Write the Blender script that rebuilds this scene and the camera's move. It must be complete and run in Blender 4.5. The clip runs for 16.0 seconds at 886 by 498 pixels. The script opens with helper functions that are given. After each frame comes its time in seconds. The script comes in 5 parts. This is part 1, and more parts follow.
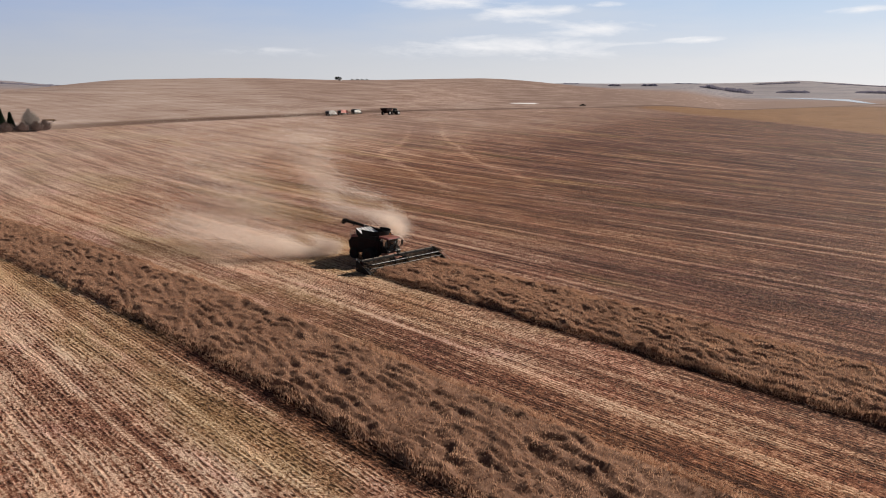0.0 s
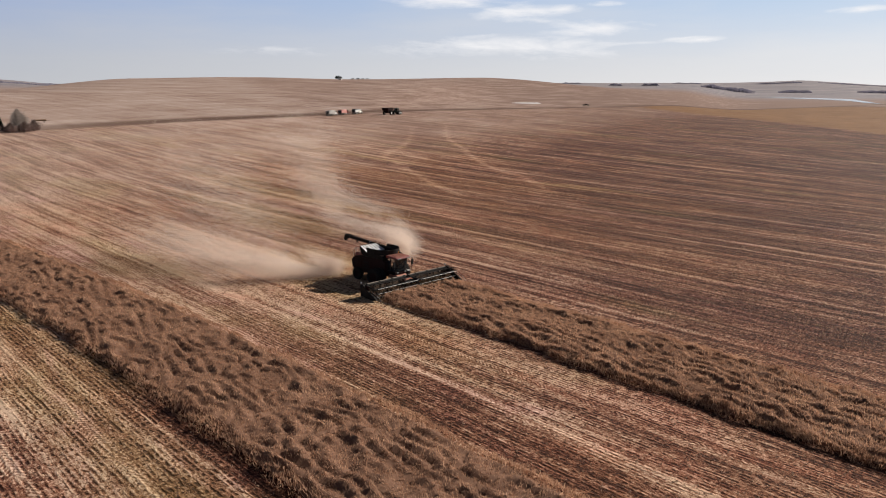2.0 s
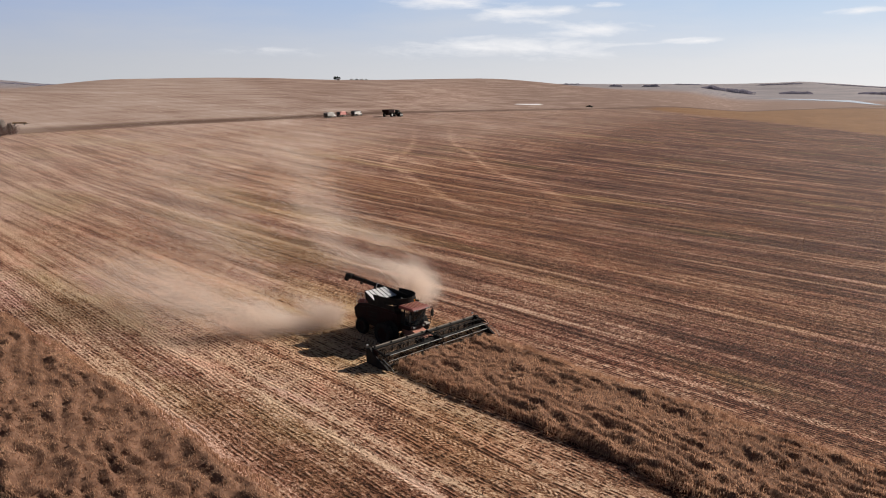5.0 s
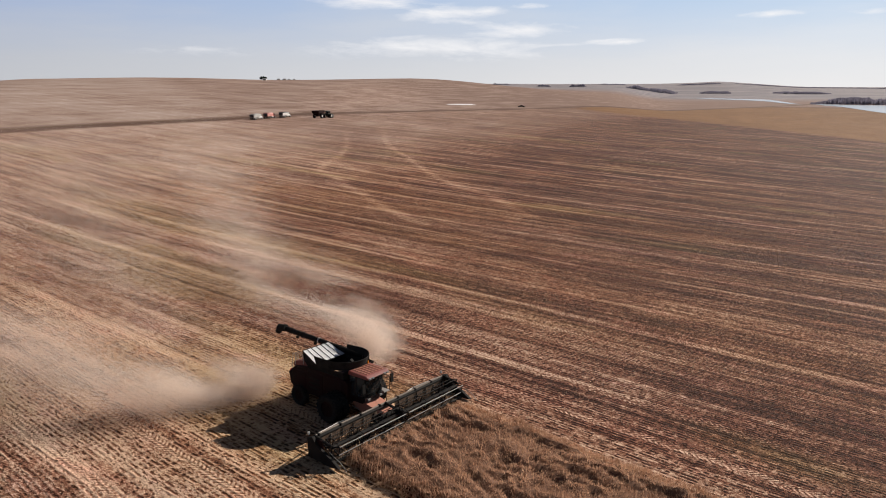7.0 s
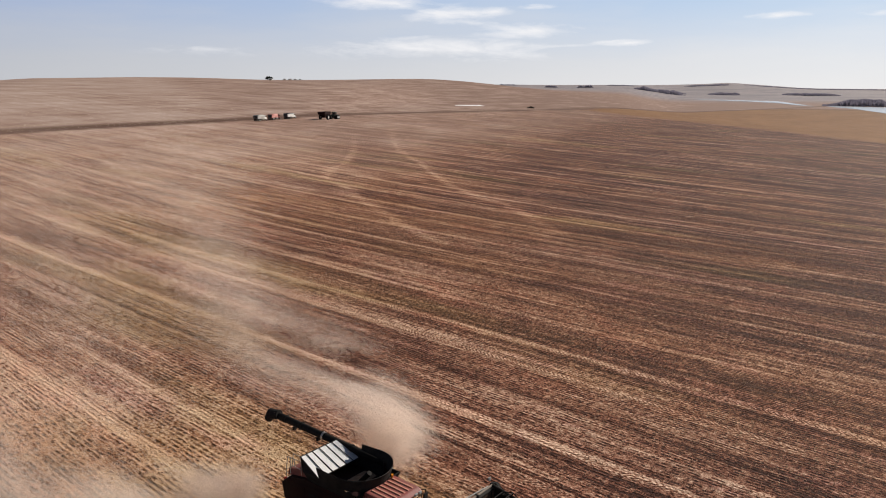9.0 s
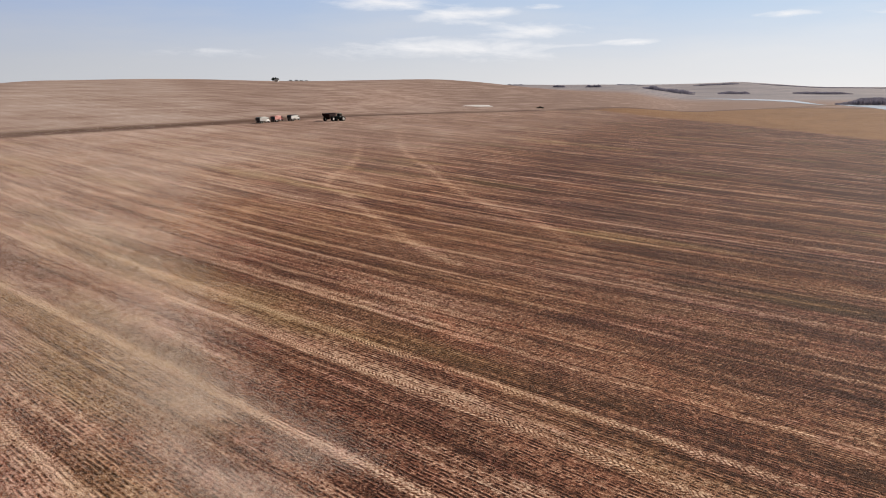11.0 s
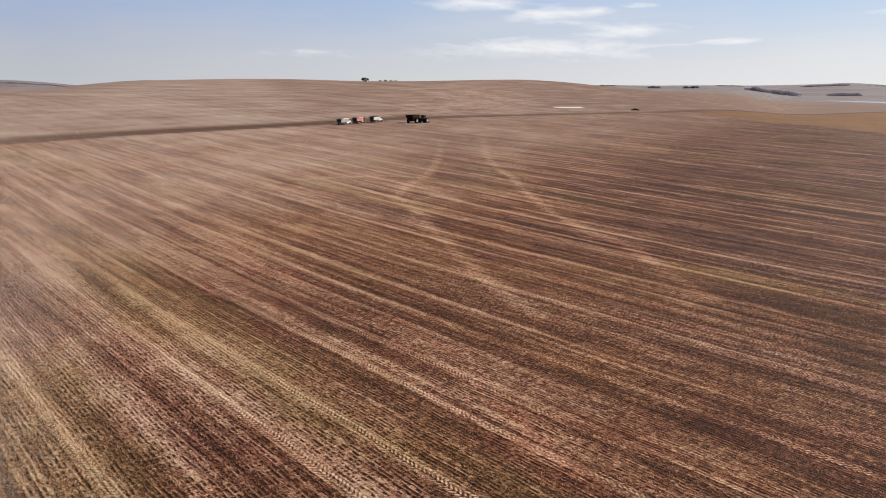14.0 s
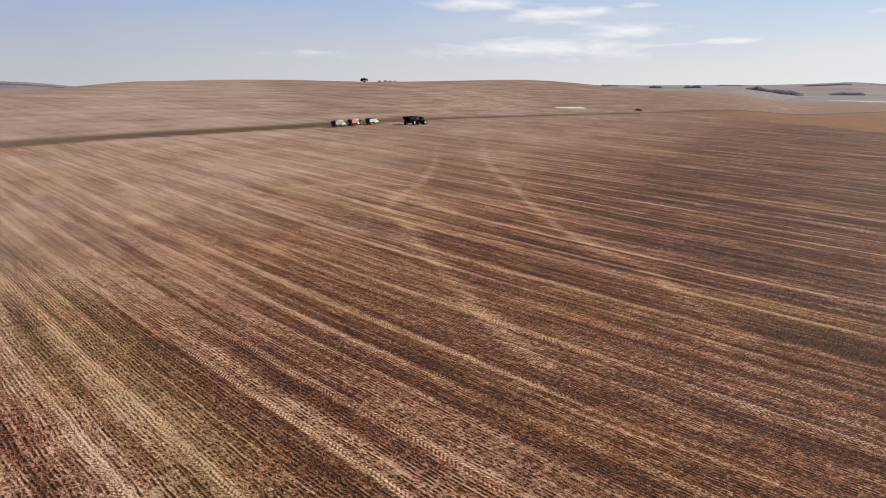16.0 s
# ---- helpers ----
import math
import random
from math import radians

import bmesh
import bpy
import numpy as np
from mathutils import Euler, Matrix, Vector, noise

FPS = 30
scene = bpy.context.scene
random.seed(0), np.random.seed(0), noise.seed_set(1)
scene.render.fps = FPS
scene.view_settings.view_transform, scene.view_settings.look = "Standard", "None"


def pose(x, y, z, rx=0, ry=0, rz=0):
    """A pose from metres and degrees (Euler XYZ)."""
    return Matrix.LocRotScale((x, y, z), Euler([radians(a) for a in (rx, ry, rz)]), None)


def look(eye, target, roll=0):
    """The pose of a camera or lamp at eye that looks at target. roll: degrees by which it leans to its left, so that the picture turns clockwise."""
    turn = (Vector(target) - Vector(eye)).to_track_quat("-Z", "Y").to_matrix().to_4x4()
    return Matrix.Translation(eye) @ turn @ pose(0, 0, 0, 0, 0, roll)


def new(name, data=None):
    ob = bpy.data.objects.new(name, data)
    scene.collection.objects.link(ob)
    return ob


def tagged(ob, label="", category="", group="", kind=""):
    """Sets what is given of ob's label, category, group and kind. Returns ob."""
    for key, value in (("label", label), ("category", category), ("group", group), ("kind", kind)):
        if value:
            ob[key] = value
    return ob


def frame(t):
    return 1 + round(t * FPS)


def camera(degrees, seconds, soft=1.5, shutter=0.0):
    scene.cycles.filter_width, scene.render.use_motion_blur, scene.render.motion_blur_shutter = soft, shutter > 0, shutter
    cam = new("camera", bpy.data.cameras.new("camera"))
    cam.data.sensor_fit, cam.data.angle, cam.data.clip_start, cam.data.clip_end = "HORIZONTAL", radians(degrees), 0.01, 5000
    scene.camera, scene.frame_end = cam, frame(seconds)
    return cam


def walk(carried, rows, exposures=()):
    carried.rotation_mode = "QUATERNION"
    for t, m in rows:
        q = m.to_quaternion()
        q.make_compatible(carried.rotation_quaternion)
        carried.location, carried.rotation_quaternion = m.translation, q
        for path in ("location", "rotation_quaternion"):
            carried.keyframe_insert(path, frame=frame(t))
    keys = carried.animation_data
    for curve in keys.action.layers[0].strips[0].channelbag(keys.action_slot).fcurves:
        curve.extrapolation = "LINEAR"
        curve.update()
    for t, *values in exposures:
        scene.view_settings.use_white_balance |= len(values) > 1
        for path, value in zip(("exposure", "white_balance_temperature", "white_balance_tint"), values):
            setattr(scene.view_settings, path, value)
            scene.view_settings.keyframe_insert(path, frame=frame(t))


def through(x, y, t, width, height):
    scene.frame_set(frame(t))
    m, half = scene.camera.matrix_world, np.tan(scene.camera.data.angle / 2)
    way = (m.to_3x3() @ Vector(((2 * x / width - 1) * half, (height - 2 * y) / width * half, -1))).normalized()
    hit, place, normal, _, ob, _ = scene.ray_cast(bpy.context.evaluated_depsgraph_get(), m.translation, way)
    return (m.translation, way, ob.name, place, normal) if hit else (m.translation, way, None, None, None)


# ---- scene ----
cam = camera(62.06, 16.0, soft=1.0)
# seconds, eye, then yaw, pitch and roll in degrees
ROWS = [
    (0.0, 12.28, 0.00, 17.60, 46.51, -12.32, 0.07),
    (0.5, 10.22, 1.39, 17.59, 46.51, -12.32, 0.04),
    (1.0, 8.23, 2.77, 17.63, 46.51, -12.34, 0.05),
    (1.5, 6.25, 4.11, 17.64, 46.50, -12.35, 0.03),
    (2.0, 4.26, 5.50, 17.67, 46.52, -12.37, 0.02),
    (2.5, 2.15, 6.96, 17.69, 46.52, -12.35, 0.08),
    (3.0, -0.01, 8.47, 17.72, 46.52, -12.34, 0.07),
    (3.5, -2.27, 9.99, 17.76, 46.46, -12.38, -0.02),
    (4.0, -4.56, 11.61, 17.79, 46.47, -12.39, -0.06),
    (4.2, -5.54, 12.30, 17.78, 46.46, -12.35, -0.05),
    (6.3, -16.18, 20.35, 17.70, 46.26, -12.30, -0.07),
    (6.5, -17.31, 21.14, 17.69, 42.33, -12.32, -0.05),
    (7.0, -20.14, 23.12, 17.72, 41.03, -12.30, 0.02),
    (7.5, -22.79, 25.19, 17.76, 41.01, -12.30, -0.05),
    (8.0, -25.35, 27.29, 17.82, 41.02, -12.29, -0.07),
    (8.5, -27.98, 29.48, 17.85, 41.01, -12.28, -0.12),
    (9.0, -30.45, 31.68, 17.84, 41.49, -12.26, -0.14),
    (9.2, -31.41, 32.58, 17.83, 41.95, -12.23, -0.18),
    (11.3, -40.50, 42.21, 17.70, 42.05, -12.22, 0.17),
    (11.5, -41.31, 43.17, 17.70, 42.08, -12.20, 0.16),
    (12.0, -43.41, 45.57, 17.74, 42.11, -12.21, 0.09),
    (12.5, -45.52, 47.95, 17.79, 42.13, -12.21, 0.04),
    (13.0, -47.62, 50.27, 17.87, 43.91, -12.21, -0.00),
    (13.5, -49.55, 52.71, 17.94, 48.84, -12.19, -0.09),
    (14.0, -51.57, 55.07, 18.02, 48.89, -12.20, -0.04),
    (14.5, -53.68, 57.39, 18.12, 48.90, -12.22, -0.01),
    (15.0, -55.77, 59.67, 18.15, 48.94, -12.25, 0.02),
    (15.5, -57.84, 61.84, 18.20, 48.96, -12.25, 0.05),
    (16.0, -59.87, 63.89, 18.23, 48.95, -12.18, 0.10),
]
walk(cam, [(t, pose(x, y, z, 90 + pitch, roll, yaw)) for t, x, y, z, yaw, pitch, roll in ROWS])

# ---- sky and sun ----
SUN_AZ, SUN_EL = -9.0, 27.0          # degrees from +y towards +x is negative azimuth here
sun_way = Vector((math.sin(radians(-SUN_AZ)) * math.cos(radians(SUN_EL)), math.cos(radians(-SUN_AZ)) * math.cos(radians(SUN_EL)), math.sin(radians(SUN_EL))))
lamp = new("sun", bpy.data.lights.new("sun", "SUN"))
lamp.data.energy, lamp.data.angle, lamp.data.color = 5.0, radians(0.53), (1.0, 0.93, 0.84)
lamp.matrix_world = look(sun_way * 100, (0, 0, 0))


class Nodes:
    """Short hand for node trees."""

    def __init__(self, tree):
        self.t = tree
        tree.nodes.clear()

    def add(self, kind, **values):
        n = self.t.nodes.new(kind)
        for k, v in values.items():
            self.put(n.inputs[k], v)
        return n

    def put(self, socket, v):
        if isinstance(v, bpy.types.NodeSocket):
            self.t.links.new(v, socket)
        elif isinstance(v, bpy.types.Node):
            self.t.links.new(v.outputs[0], socket)
        else:
            socket.default_value = v

    def math(self, op, a, b=0.0, c=0.0, clamp=False):
        n = self.t.nodes.new("ShaderNodeMath")
        n.operation, n.use_clamp = op, clamp
        for s, v in zip(n.inputs, (a, b, c)):
            self.put(s, v)
        return n.outputs[0]

    def mix(self, f, a, b, blend="MIX"):
        n = self.t.nodes.new("ShaderNodeMix")
        n.data_type, n.blend_type = "RGBA", blend
        self.put(n.inputs[0], f)
        for s, v in ((n.inputs[6], a), (n.inputs[7], b)):
            self.put(s, (*v, 1) if isinstance(v, tuple) and len(v) == 3 else v)
        return n.outputs[2]

    def ramp(self, f, *stops):
        n = self.t.nodes.new("ShaderNodeValToRGB")
        self.put(n.inputs[0], f)
        e = n.color_ramp.elements
        while len(e) < len(stops):
            e.new(0.5)
        for el, (p, c) in zip(e, stops):
            el.position, el.color = p, (*c, 1) if isinstance(c, tuple) else (c, c, c, 1)
        return n.outputs[0]

    def noise(self, vector, scale, detail=4.0, rough=0.55, dist=0.0):
        n = self.add("ShaderNodeTexNoise", Scale=scale, Detail=detail, Roughness=rough, Distortion=dist)
        self.put(n.inputs["Vector"], vector)
        return n.outputs[0]

    def mapped(self, vector, scale=(1, 1, 1), loc=(0, 0, 0), rot=(0, 0, 0)):
        n = self.add("ShaderNodeMapping")
        self.put(n.inputs["Vector"], vector)
        n.inputs["Location"].default_value, n.inputs["Rotation"].default_value, n.inputs["Scale"].default_value = loc, rot, scale
        return n.outputs[0]


def sky():
    world = bpy.data.worlds.new("sky")
    scene.world = world
    world.use_nodes = True
    n = Nodes(world.node_tree)
    s = n.add("ShaderNodeTexSky")
    s.sky_type, s.sun_disc, s.sun_elevation, s.sun_rotation = "NISHITA", False, radians(SUN_EL), radians(-SUN_AZ)
    s.altitude, s.air_density, s.dust_density, s.ozone_density = 600.0, 1.0, SKY_DUST, 1.6
    way = n.add("ShaderNodeTexCoord").outputs["Generated"]
    sep = n.add("ShaderNodeSeparateXYZ", Vector=way)
    az = n.math("MULTIPLY", n.math("ARCTAN2", n.math("MULTIPLY", sep.outputs[0], -1.0), sep.outputs[1]), 57.29578)
    el = n.math("MULTIPLY", n.math("ARCSINE", sep.outputs[2]), 57.29578)
    combo = n.add("ShaderNodeCombineXYZ", X=az, Y=el)
    streak = n.noise(n.mapped(combo, (0.16, 0.9, 1), rot=(0, 0, radians(-4))), 1.0, 7.0, 0.62, 0.6)
    fine = n.noise(n.mapped(combo, (0.5, 1.6, 1), rot=(0, 0, radians(8))), 1.0, 6.0, 0.6, 0.4)
    total = None
    bend = n.math("MULTIPLY", n.math("SUBTRACT", n.noise(n.mapped(combo, (0.22, 0.5, 1), (3, 7, 0)), 1.0, 5.0, 0.6), 0.5), 2.4)
    for a, e, w, h, lean, force in CLOUDS:
        da = n.math("ADD", n.math("SUBTRACT", az, a), n.math("MULTIPLY", bend, 1.5))
        u = n.math("DIVIDE", da, w)
        v = n.math("DIVIDE", n.math("SUBTRACT", n.math("ADD", n.math("SUBTRACT", el, e), n.math("MULTIPLY", bend, 0.22)), n.math("MULTIPLY", da, lean)), h)
        r = n.math("SQRT", n.math("ADD", n.math("MULTIPLY", u, u), n.math("MULTIPLY", v, v)))
        m = n.math("MULTIPLY", n.math("SUBTRACT", 1.0, r, clamp=True), force)
        total = m if total is None else n.math("MAXIMUM", total, m)
    wisps = n.math("ADD", total, n.math("ADD", n.math("MULTIPLY", n.math("SUBTRACT", streak, 0.5), 2.2), n.math("MULTIPLY", n.math("SUBTRACT", fine, 0.5), 1.0)))
    cover = n.math("MULTIPLY", n.ramp(n.math("SUBTRACT", wisps, 0.25), (0.0, 0.0), (1.0, 0.8)), n.ramp(total, (0.0, 0.0), (0.35, 1.0)))
    sunward = n.math("ADD", n.math("MULTIPLY", n.math("SUBTRACT", 76.0, az), 0.016), 0.0, clamp=True)
    haze = n.mix(n.ramp(n.math("DIVIDE", el, 10.0), (0.0, 0.0), (0.2, 0.15), (0.7, 1.0)), n.mix(sunward, HAZE_LEFT, HAZE_RIGHT), n.mix(sunward, BLUE_LEFT, BLUE_RIGHT))
    low = n.ramp(n.math("DIVIDE", el, 40.0), (0.0, 0.97), (0.17, 0.9), (0.26, 0.25), (0.42, 0.0))
    veil = n.math("MULTIPLY", n.ramp(n.noise(n.mapped(combo, (0.05, 0.3, 1)), 1.0, 5.0, 0.6), (0.4, 0.0), (0.7, 0.5)), n.ramp(n.math("DIVIDE", el, 12.0), (0.0, 1.0), (1.0, 0.2)))
    col = n.mix(low, n.mix(1.0, s.outputs[0], (0.20, 0.23, 0.28), "MULTIPLY"), haze)
    col = n.mix(veil, col, n.mix(sunward, HAZE_LEFT, HAZE_RIGHT))
    col = n.mix(cover, col, CLOUD_COL)
    bg = n.add("ShaderNodeBackground", Color=col, Strength=SKY)
    n.add("ShaderNodeOutputWorld", Surface=bg.outputs[0])


SKY, SKY_DUST = 0.070, 0.8
HAZE_LEFT, HAZE_RIGHT, CLOUD_COL = (5.3, 5.4, 5.7), (8.5, 8.4, 8.4), (9.3, 9.2, 9.3)
BLUE_LEFT, BLUE_RIGHT = (3.5, 4.6, 7.1), (5.3, 7.0, 9.2)
# azimuth, height, half width, half height in degrees, lean, force
CLOUDS = (
    (45.6, 6.2, 6.0, 0.7, 0.0, 1.3), (41.0, 5.4, 5.0, 0.75, -0.03, 1.25), (35.4, 4.3, 5.6, 0.8, 0.0, 1.35), (40.0, 4.9, 4.5, 0.5, 0.06, 0.9), (38.0, 5.6, 4.0, 0.5, -0.05, 1.0),
    (41.5, 2.9, 12.0, 1.3, 0.0, 0.95), (35.0, 3.2, 7.0, 0.6, 0.0, 0.7), (28.3, 3.35, 3.4, 0.32, 0.0, 1.15), (34.8, 5.85, 2.6, 0.28, 0.0, 1.0), (18.2, 5.0, 2.6, 0.33, 0.0, 1.3),
    (58.5, 2.7, 6.5, 0.6, 0.0, 0.4), (12.0, 4.9, 2.2, 0.3, 0.0, 0.9), (50.0, 7.4, 9.0, 0.6, 0.0, 1.1), (24.0, 8.0, 7.0, 0.5, 0.05, 0.9),
)
sky()
scene.view_settings.exposure = 0.54

# ---- materials ----


def material(name):
    m = bpy.data.materials.new(name)
    m.use_nodes = True
    return m, Nodes(m.node_tree)


def finish(n, colour, rough=0.9, metal=0.0, bump=None, strength=0.4, distance=0.05, spec=0.3, through=0.0):
    b = n.add("ShaderNodeBsdfPrincipled")
    n.put(b.inputs["Base Color"], (*colour, 1) if isinstance(colour, tuple) else colour)
    n.put(b.inputs["Roughness"], rough)
    n.put(b.inputs["Metallic"], metal)
    b.inputs["Specular IOR Level"].default_value = spec
    if bump is not None:
        k = n.add("ShaderNodeBump", Strength=strength, Distance=distance)
        n.put(k.inputs["Height"], bump)
        n.put(b.inputs["Normal"], k.outputs[0])
    out = b.outputs[0]
    if through:
        tr = n.add("ShaderNodeBsdfTranslucent")
        n.put(tr.inputs["Color"], (*colour, 1) if isinstance(colour, tuple) else colour)
        mx = n.add("ShaderNodeMixShader", Fac=through)
        n.put(mx.inputs[1], b.outputs[0])
        n.put(mx.inputs[2], tr.outputs[0])
        out = mx.outputs[0]
    n.add("ShaderNodeOutputMaterial", Surface=out)


def field_material():
    m, n = material("stubble_field")
    pos = n.add("ShaderNodeNewGeometry").outputs["Position"]

    def attr(name):
        a = n.add("ShaderNodeAttribute")
        a.attribute_name = name
        return a.outputs["Fac"]

    tone, warm, track, gold, dark, hill, far, green = (attr(a) for a in ("tone", "warm", "track", "gold", "dark", "hill", "far", "green"))
    # rows of cut stalks run along x; every pass of the machine is 12.2 m wide
    sep = n.add("ShaderNodeSeparateXYZ", Vector=pos)
    wob = n.math("MULTIPLY", n.math("SUBTRACT", n.noise(pos, 0.035, 2.0), 0.5), 1.6)
    yy = n.math("ADD", sep.outputs[1], wob)
    lane = n.math("FRACT", n.math("DIVIDE", n.math("SUBTRACT", yy, 45.0 - 12.2 * 60), 12.2))
    which = n.math("FLOOR", n.math("DIVIDE", n.math("SUBTRACT", yy, 45.0 - 12.2 * 60), 12.2))
    lane = n.math("ADD", lane, n.math("MULTIPLY", n.math("SINE", n.math("MULTIPLY", which, 2.4)), 0.07))
    swath = n.ramp(lane, (0.0, 0.42), (0.03, 0.08), (0.06, 0.5), (0.14, 0.36), (0.25, 0.40), (0.28, 0.74), (0.335, 0.80), (0.36, 0.34), (0.43, 0.56), (0.52, 0.38), (0.61, 0.44), (0.64, 0.82), (0.70, 0.72), (0.73, 0.3), (0.86, 0.42), (0.93, 0.6), (1.0, 0.42))
    wheel = n.ramp(lane, (0.265, 0.0), (0.285, 1.0), (0.335, 1.0), (0.355, 0.0), (0.62, 0.0), (0.64, 1.0), (0.69, 1.0), (0.71, 0.0))
    clump = n.noise(n.mapped(pos, (0.45, 1.3, 1)), 1.0, 5.0, 0.68)
    # every row is broken into dark dashes of its own: gaps with painted stubble shadow
    bent = n.math("ADD", sep.outputs[1], n.math("MULTIPLY", n.math("SUBTRACT", n.noise(pos, 0.16, 2.0), 0.5), 0.5))
    count = n.math("DIVIDE", bent, 0.305)
    ridge = n.math("ADD", 0.5, n.math("MULTIPLY", n.math("SINE", n.math("MULTIPLY", count, 6.28318)), 0.5))
    own = n.add("ShaderNodeCombineXYZ", X=n.math("MULTIPLY", sep.outputs[0], 1.9), Y=n.math("MULTIPLY", n.math("FLOOR", count), 7.31))
    gaps = n.ramp(n.math("ADD", n.noise(own.outputs[0], 1.0, 3.0, 0.7), n.math("MULTIPLY", n.math("SUBTRACT", clump, 0.5), 0.5)), (0.47, 0.0), (0.55, 1.0))
    dashes = n.math("MULTIPLY", n.math("SUBTRACT", 1.0, ridge), gaps)
    broken = n.math("MULTIPLY", ridge, gaps)
    chevron = n.math("ADD", sep.outputs[0], n.math("MULTIPLY", n.math("PINGPONG", yy, 0.42), 1.2))
    tread = n.math("SINE", n.math("MULTIPLY", n.math("ADD", chevron, n.math("MULTIPLY", n.noise(pos, 1.3, 1.0), 0.25)), 17.0))
    fine = n.noise(n.mapped(pos, (3.6, 6.5, 1)), 1.0, 6.0, 0.78)
    streak = n.noise(n.mapped(pos, (0.014, 0.42, 1)), 1.0, 4.0, 0.6, 0.3)
    thread = n.noise(n.mapped(pos, (0.022, 1.7, 1), (0, 3, 0)), 1.0, 3.0, 0.6, 0.1)
    blotch = n.noise(n.mapped(pos, (0.16, 0.34, 1)), 1.0, 5.0, 0.68, 0.5)
    patch = n.noise(n.mapped(pos, (0.035, 0.085, 1)), 1.0, 5.0, 0.65)
    strength = n.ramp(n.noise(n.mapped(pos, (0.02, 0.07, 1), (9, 4, 0)), 1.0, 4.0, 0.55), (0.32, 0.15), (0.62, 1.0))
    f = n.math("MULTIPLY", n.math("SUBTRACT", swath, 0.46), n.math("ADD", 0.22, n.math("MULTIPLY", strength, 0.5)))
    f = n.math("ADD", f, n.math("MULTIPLY", n.math("SUBTRACT", tone, 0.5), 0.42))
    f = n.math("ADD", f, n.math("MULTIPLY", n.math("SUBTRACT", n.ramp(streak, (0.40, 0.0), (0.60, 1.0)), 0.5), 0.34))
    f = n.math("ADD", f, n.math("MULTIPLY", n.math("SUBTRACT", n.ramp(thread, (0.42, 0.0), (0.58, 1.0)), 0.5), 0.34))
    f = n.math("ADD", f, n.math("MULTIPLY", n.math("SUBTRACT", blotch, 0.5), 0.9))
    f = n.math("ADD", f, n.math("MULTIPLY", n.math("SUBTRACT", fine, 0.5), 3.2))
    f = n.math("ADD", f, n.math("MULTIPLY", n.math("SUBTRACT", clump, 0.5), 1.2))
    rolled = n.math("SUBTRACT", 1.0, n.math("MULTIPLY", wheel, 0.8))
    f = n.math("SUBTRACT", f, n.math("MULTIPLY", n.math("SUBTRACT", n.math("MULTIPLY", dashes, rolled), 0.2), n.math("ADD", 0.45, n.math("MULTIPLY", strength, 0.6))))
    f = n.math("ADD", f, n.math("MULTIPLY", n.math("MULTIPLY", tread, wheel), n.math("MULTIPLY", strength, n.ramp(clump, (0.4, 0.12), (0.62, 0.7)))))
    f = n.math("ADD", f, n.math("MULTIPLY", track, n.math("ADD", 0.12, n.math("MULTIPLY", clump, 0.55))))
    drift = n.noise(n.mapped(pos, (0.022, 0.12, 1), (4, 8, 0)), 1.0, 5.0, 0.65, 0.2)
    f = n.math("ADD", f, n.math("MULTIPLY", n.math("SUBTRACT", drift, 0.5), 1.1))
    f = n.math("ADD", f, 0.47, clamp=True)
    # the darkest stop paints the shade on soil between the stalks
    c = n.ramp(f, (0.0, (0.033, 0.0125, 0.0085)), (0.26, (0.121, 0.044, 0.027)), (0.52, (0.227, 0.103, 0.066)), (0.76, (0.365, 0.213, 0.152)), (1.0, (0.590, 0.405, 0.305)))
    o = n.ramp(f, (0.0, (0.052, 0.018, 0.008)), (0.5, (0.240, 0.100, 0.048)), (1.0, (0.530, 0.325, 0.200)))
    c = n.mix(n.math("MULTIPLY", warm, n.ramp(n.math("ADD", patch, n.math("MULTIPLY", fine, 0.25)), (0.38, 0.0), (0.64, 0.9))), c, o)
    y = n.ramp(f, (0.0, (0.065, 0.042, 0.015)), (0.5, (0.237, 0.153, 0.053)), (1.0, (0.392, 0.283, 0.120)))
    c = n.mix(green, c, y)
    # the litter differs in hue from patch to patch: rust, ochre, olive, mauve
    hue = n.math("ADD", n.math("MULTIPLY", n.noise(n.mapped(pos, (0.10, 0.24, 1), (7, 1, 0)), 1.0, 4.0, 0.62, 0.6), 0.7), n.math("MULTIPLY", n.noise(n.mapped(pos, (0.012, 0.05, 1), (2, 5, 0)), 1.0, 3.0, 0.6), 0.3))
    c = n.mix(1.0, c, n.ramp(hue, (0.36, (1.03, 0.88, 0.84)), (0.45, (1.04, 1.0, 0.95)), (0.53, (0.99, 1.01, 0.97)), (0.62, (1.03, 0.95, 1.0))), "MULTIPLY")
    # beyond the edge of the field
    g = n.ramp(n.math("ADD", n.math("MULTIPLY", n.noise(n.mapped(pos, (0.03, 0.012, 1), rot=(0, 0, 0.7)), 1.0, 5.0, 0.7), 0.8), n.math("MULTIPLY", blotch, 0.3)), (0.25, (0.140, 0.064, 0.025)), (0.75, (0.235, 0.117, 0.048)))
    c = n.mix(gold, c, g)
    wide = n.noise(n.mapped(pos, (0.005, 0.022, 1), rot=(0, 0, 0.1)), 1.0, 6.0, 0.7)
    # hill stubble, its ramp paled to paint in the haze over it
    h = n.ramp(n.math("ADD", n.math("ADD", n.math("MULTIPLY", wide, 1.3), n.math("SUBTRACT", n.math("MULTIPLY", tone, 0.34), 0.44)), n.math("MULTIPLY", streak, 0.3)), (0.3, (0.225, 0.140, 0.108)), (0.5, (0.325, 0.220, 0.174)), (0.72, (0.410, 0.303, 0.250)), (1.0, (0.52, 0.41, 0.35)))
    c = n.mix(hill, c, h)
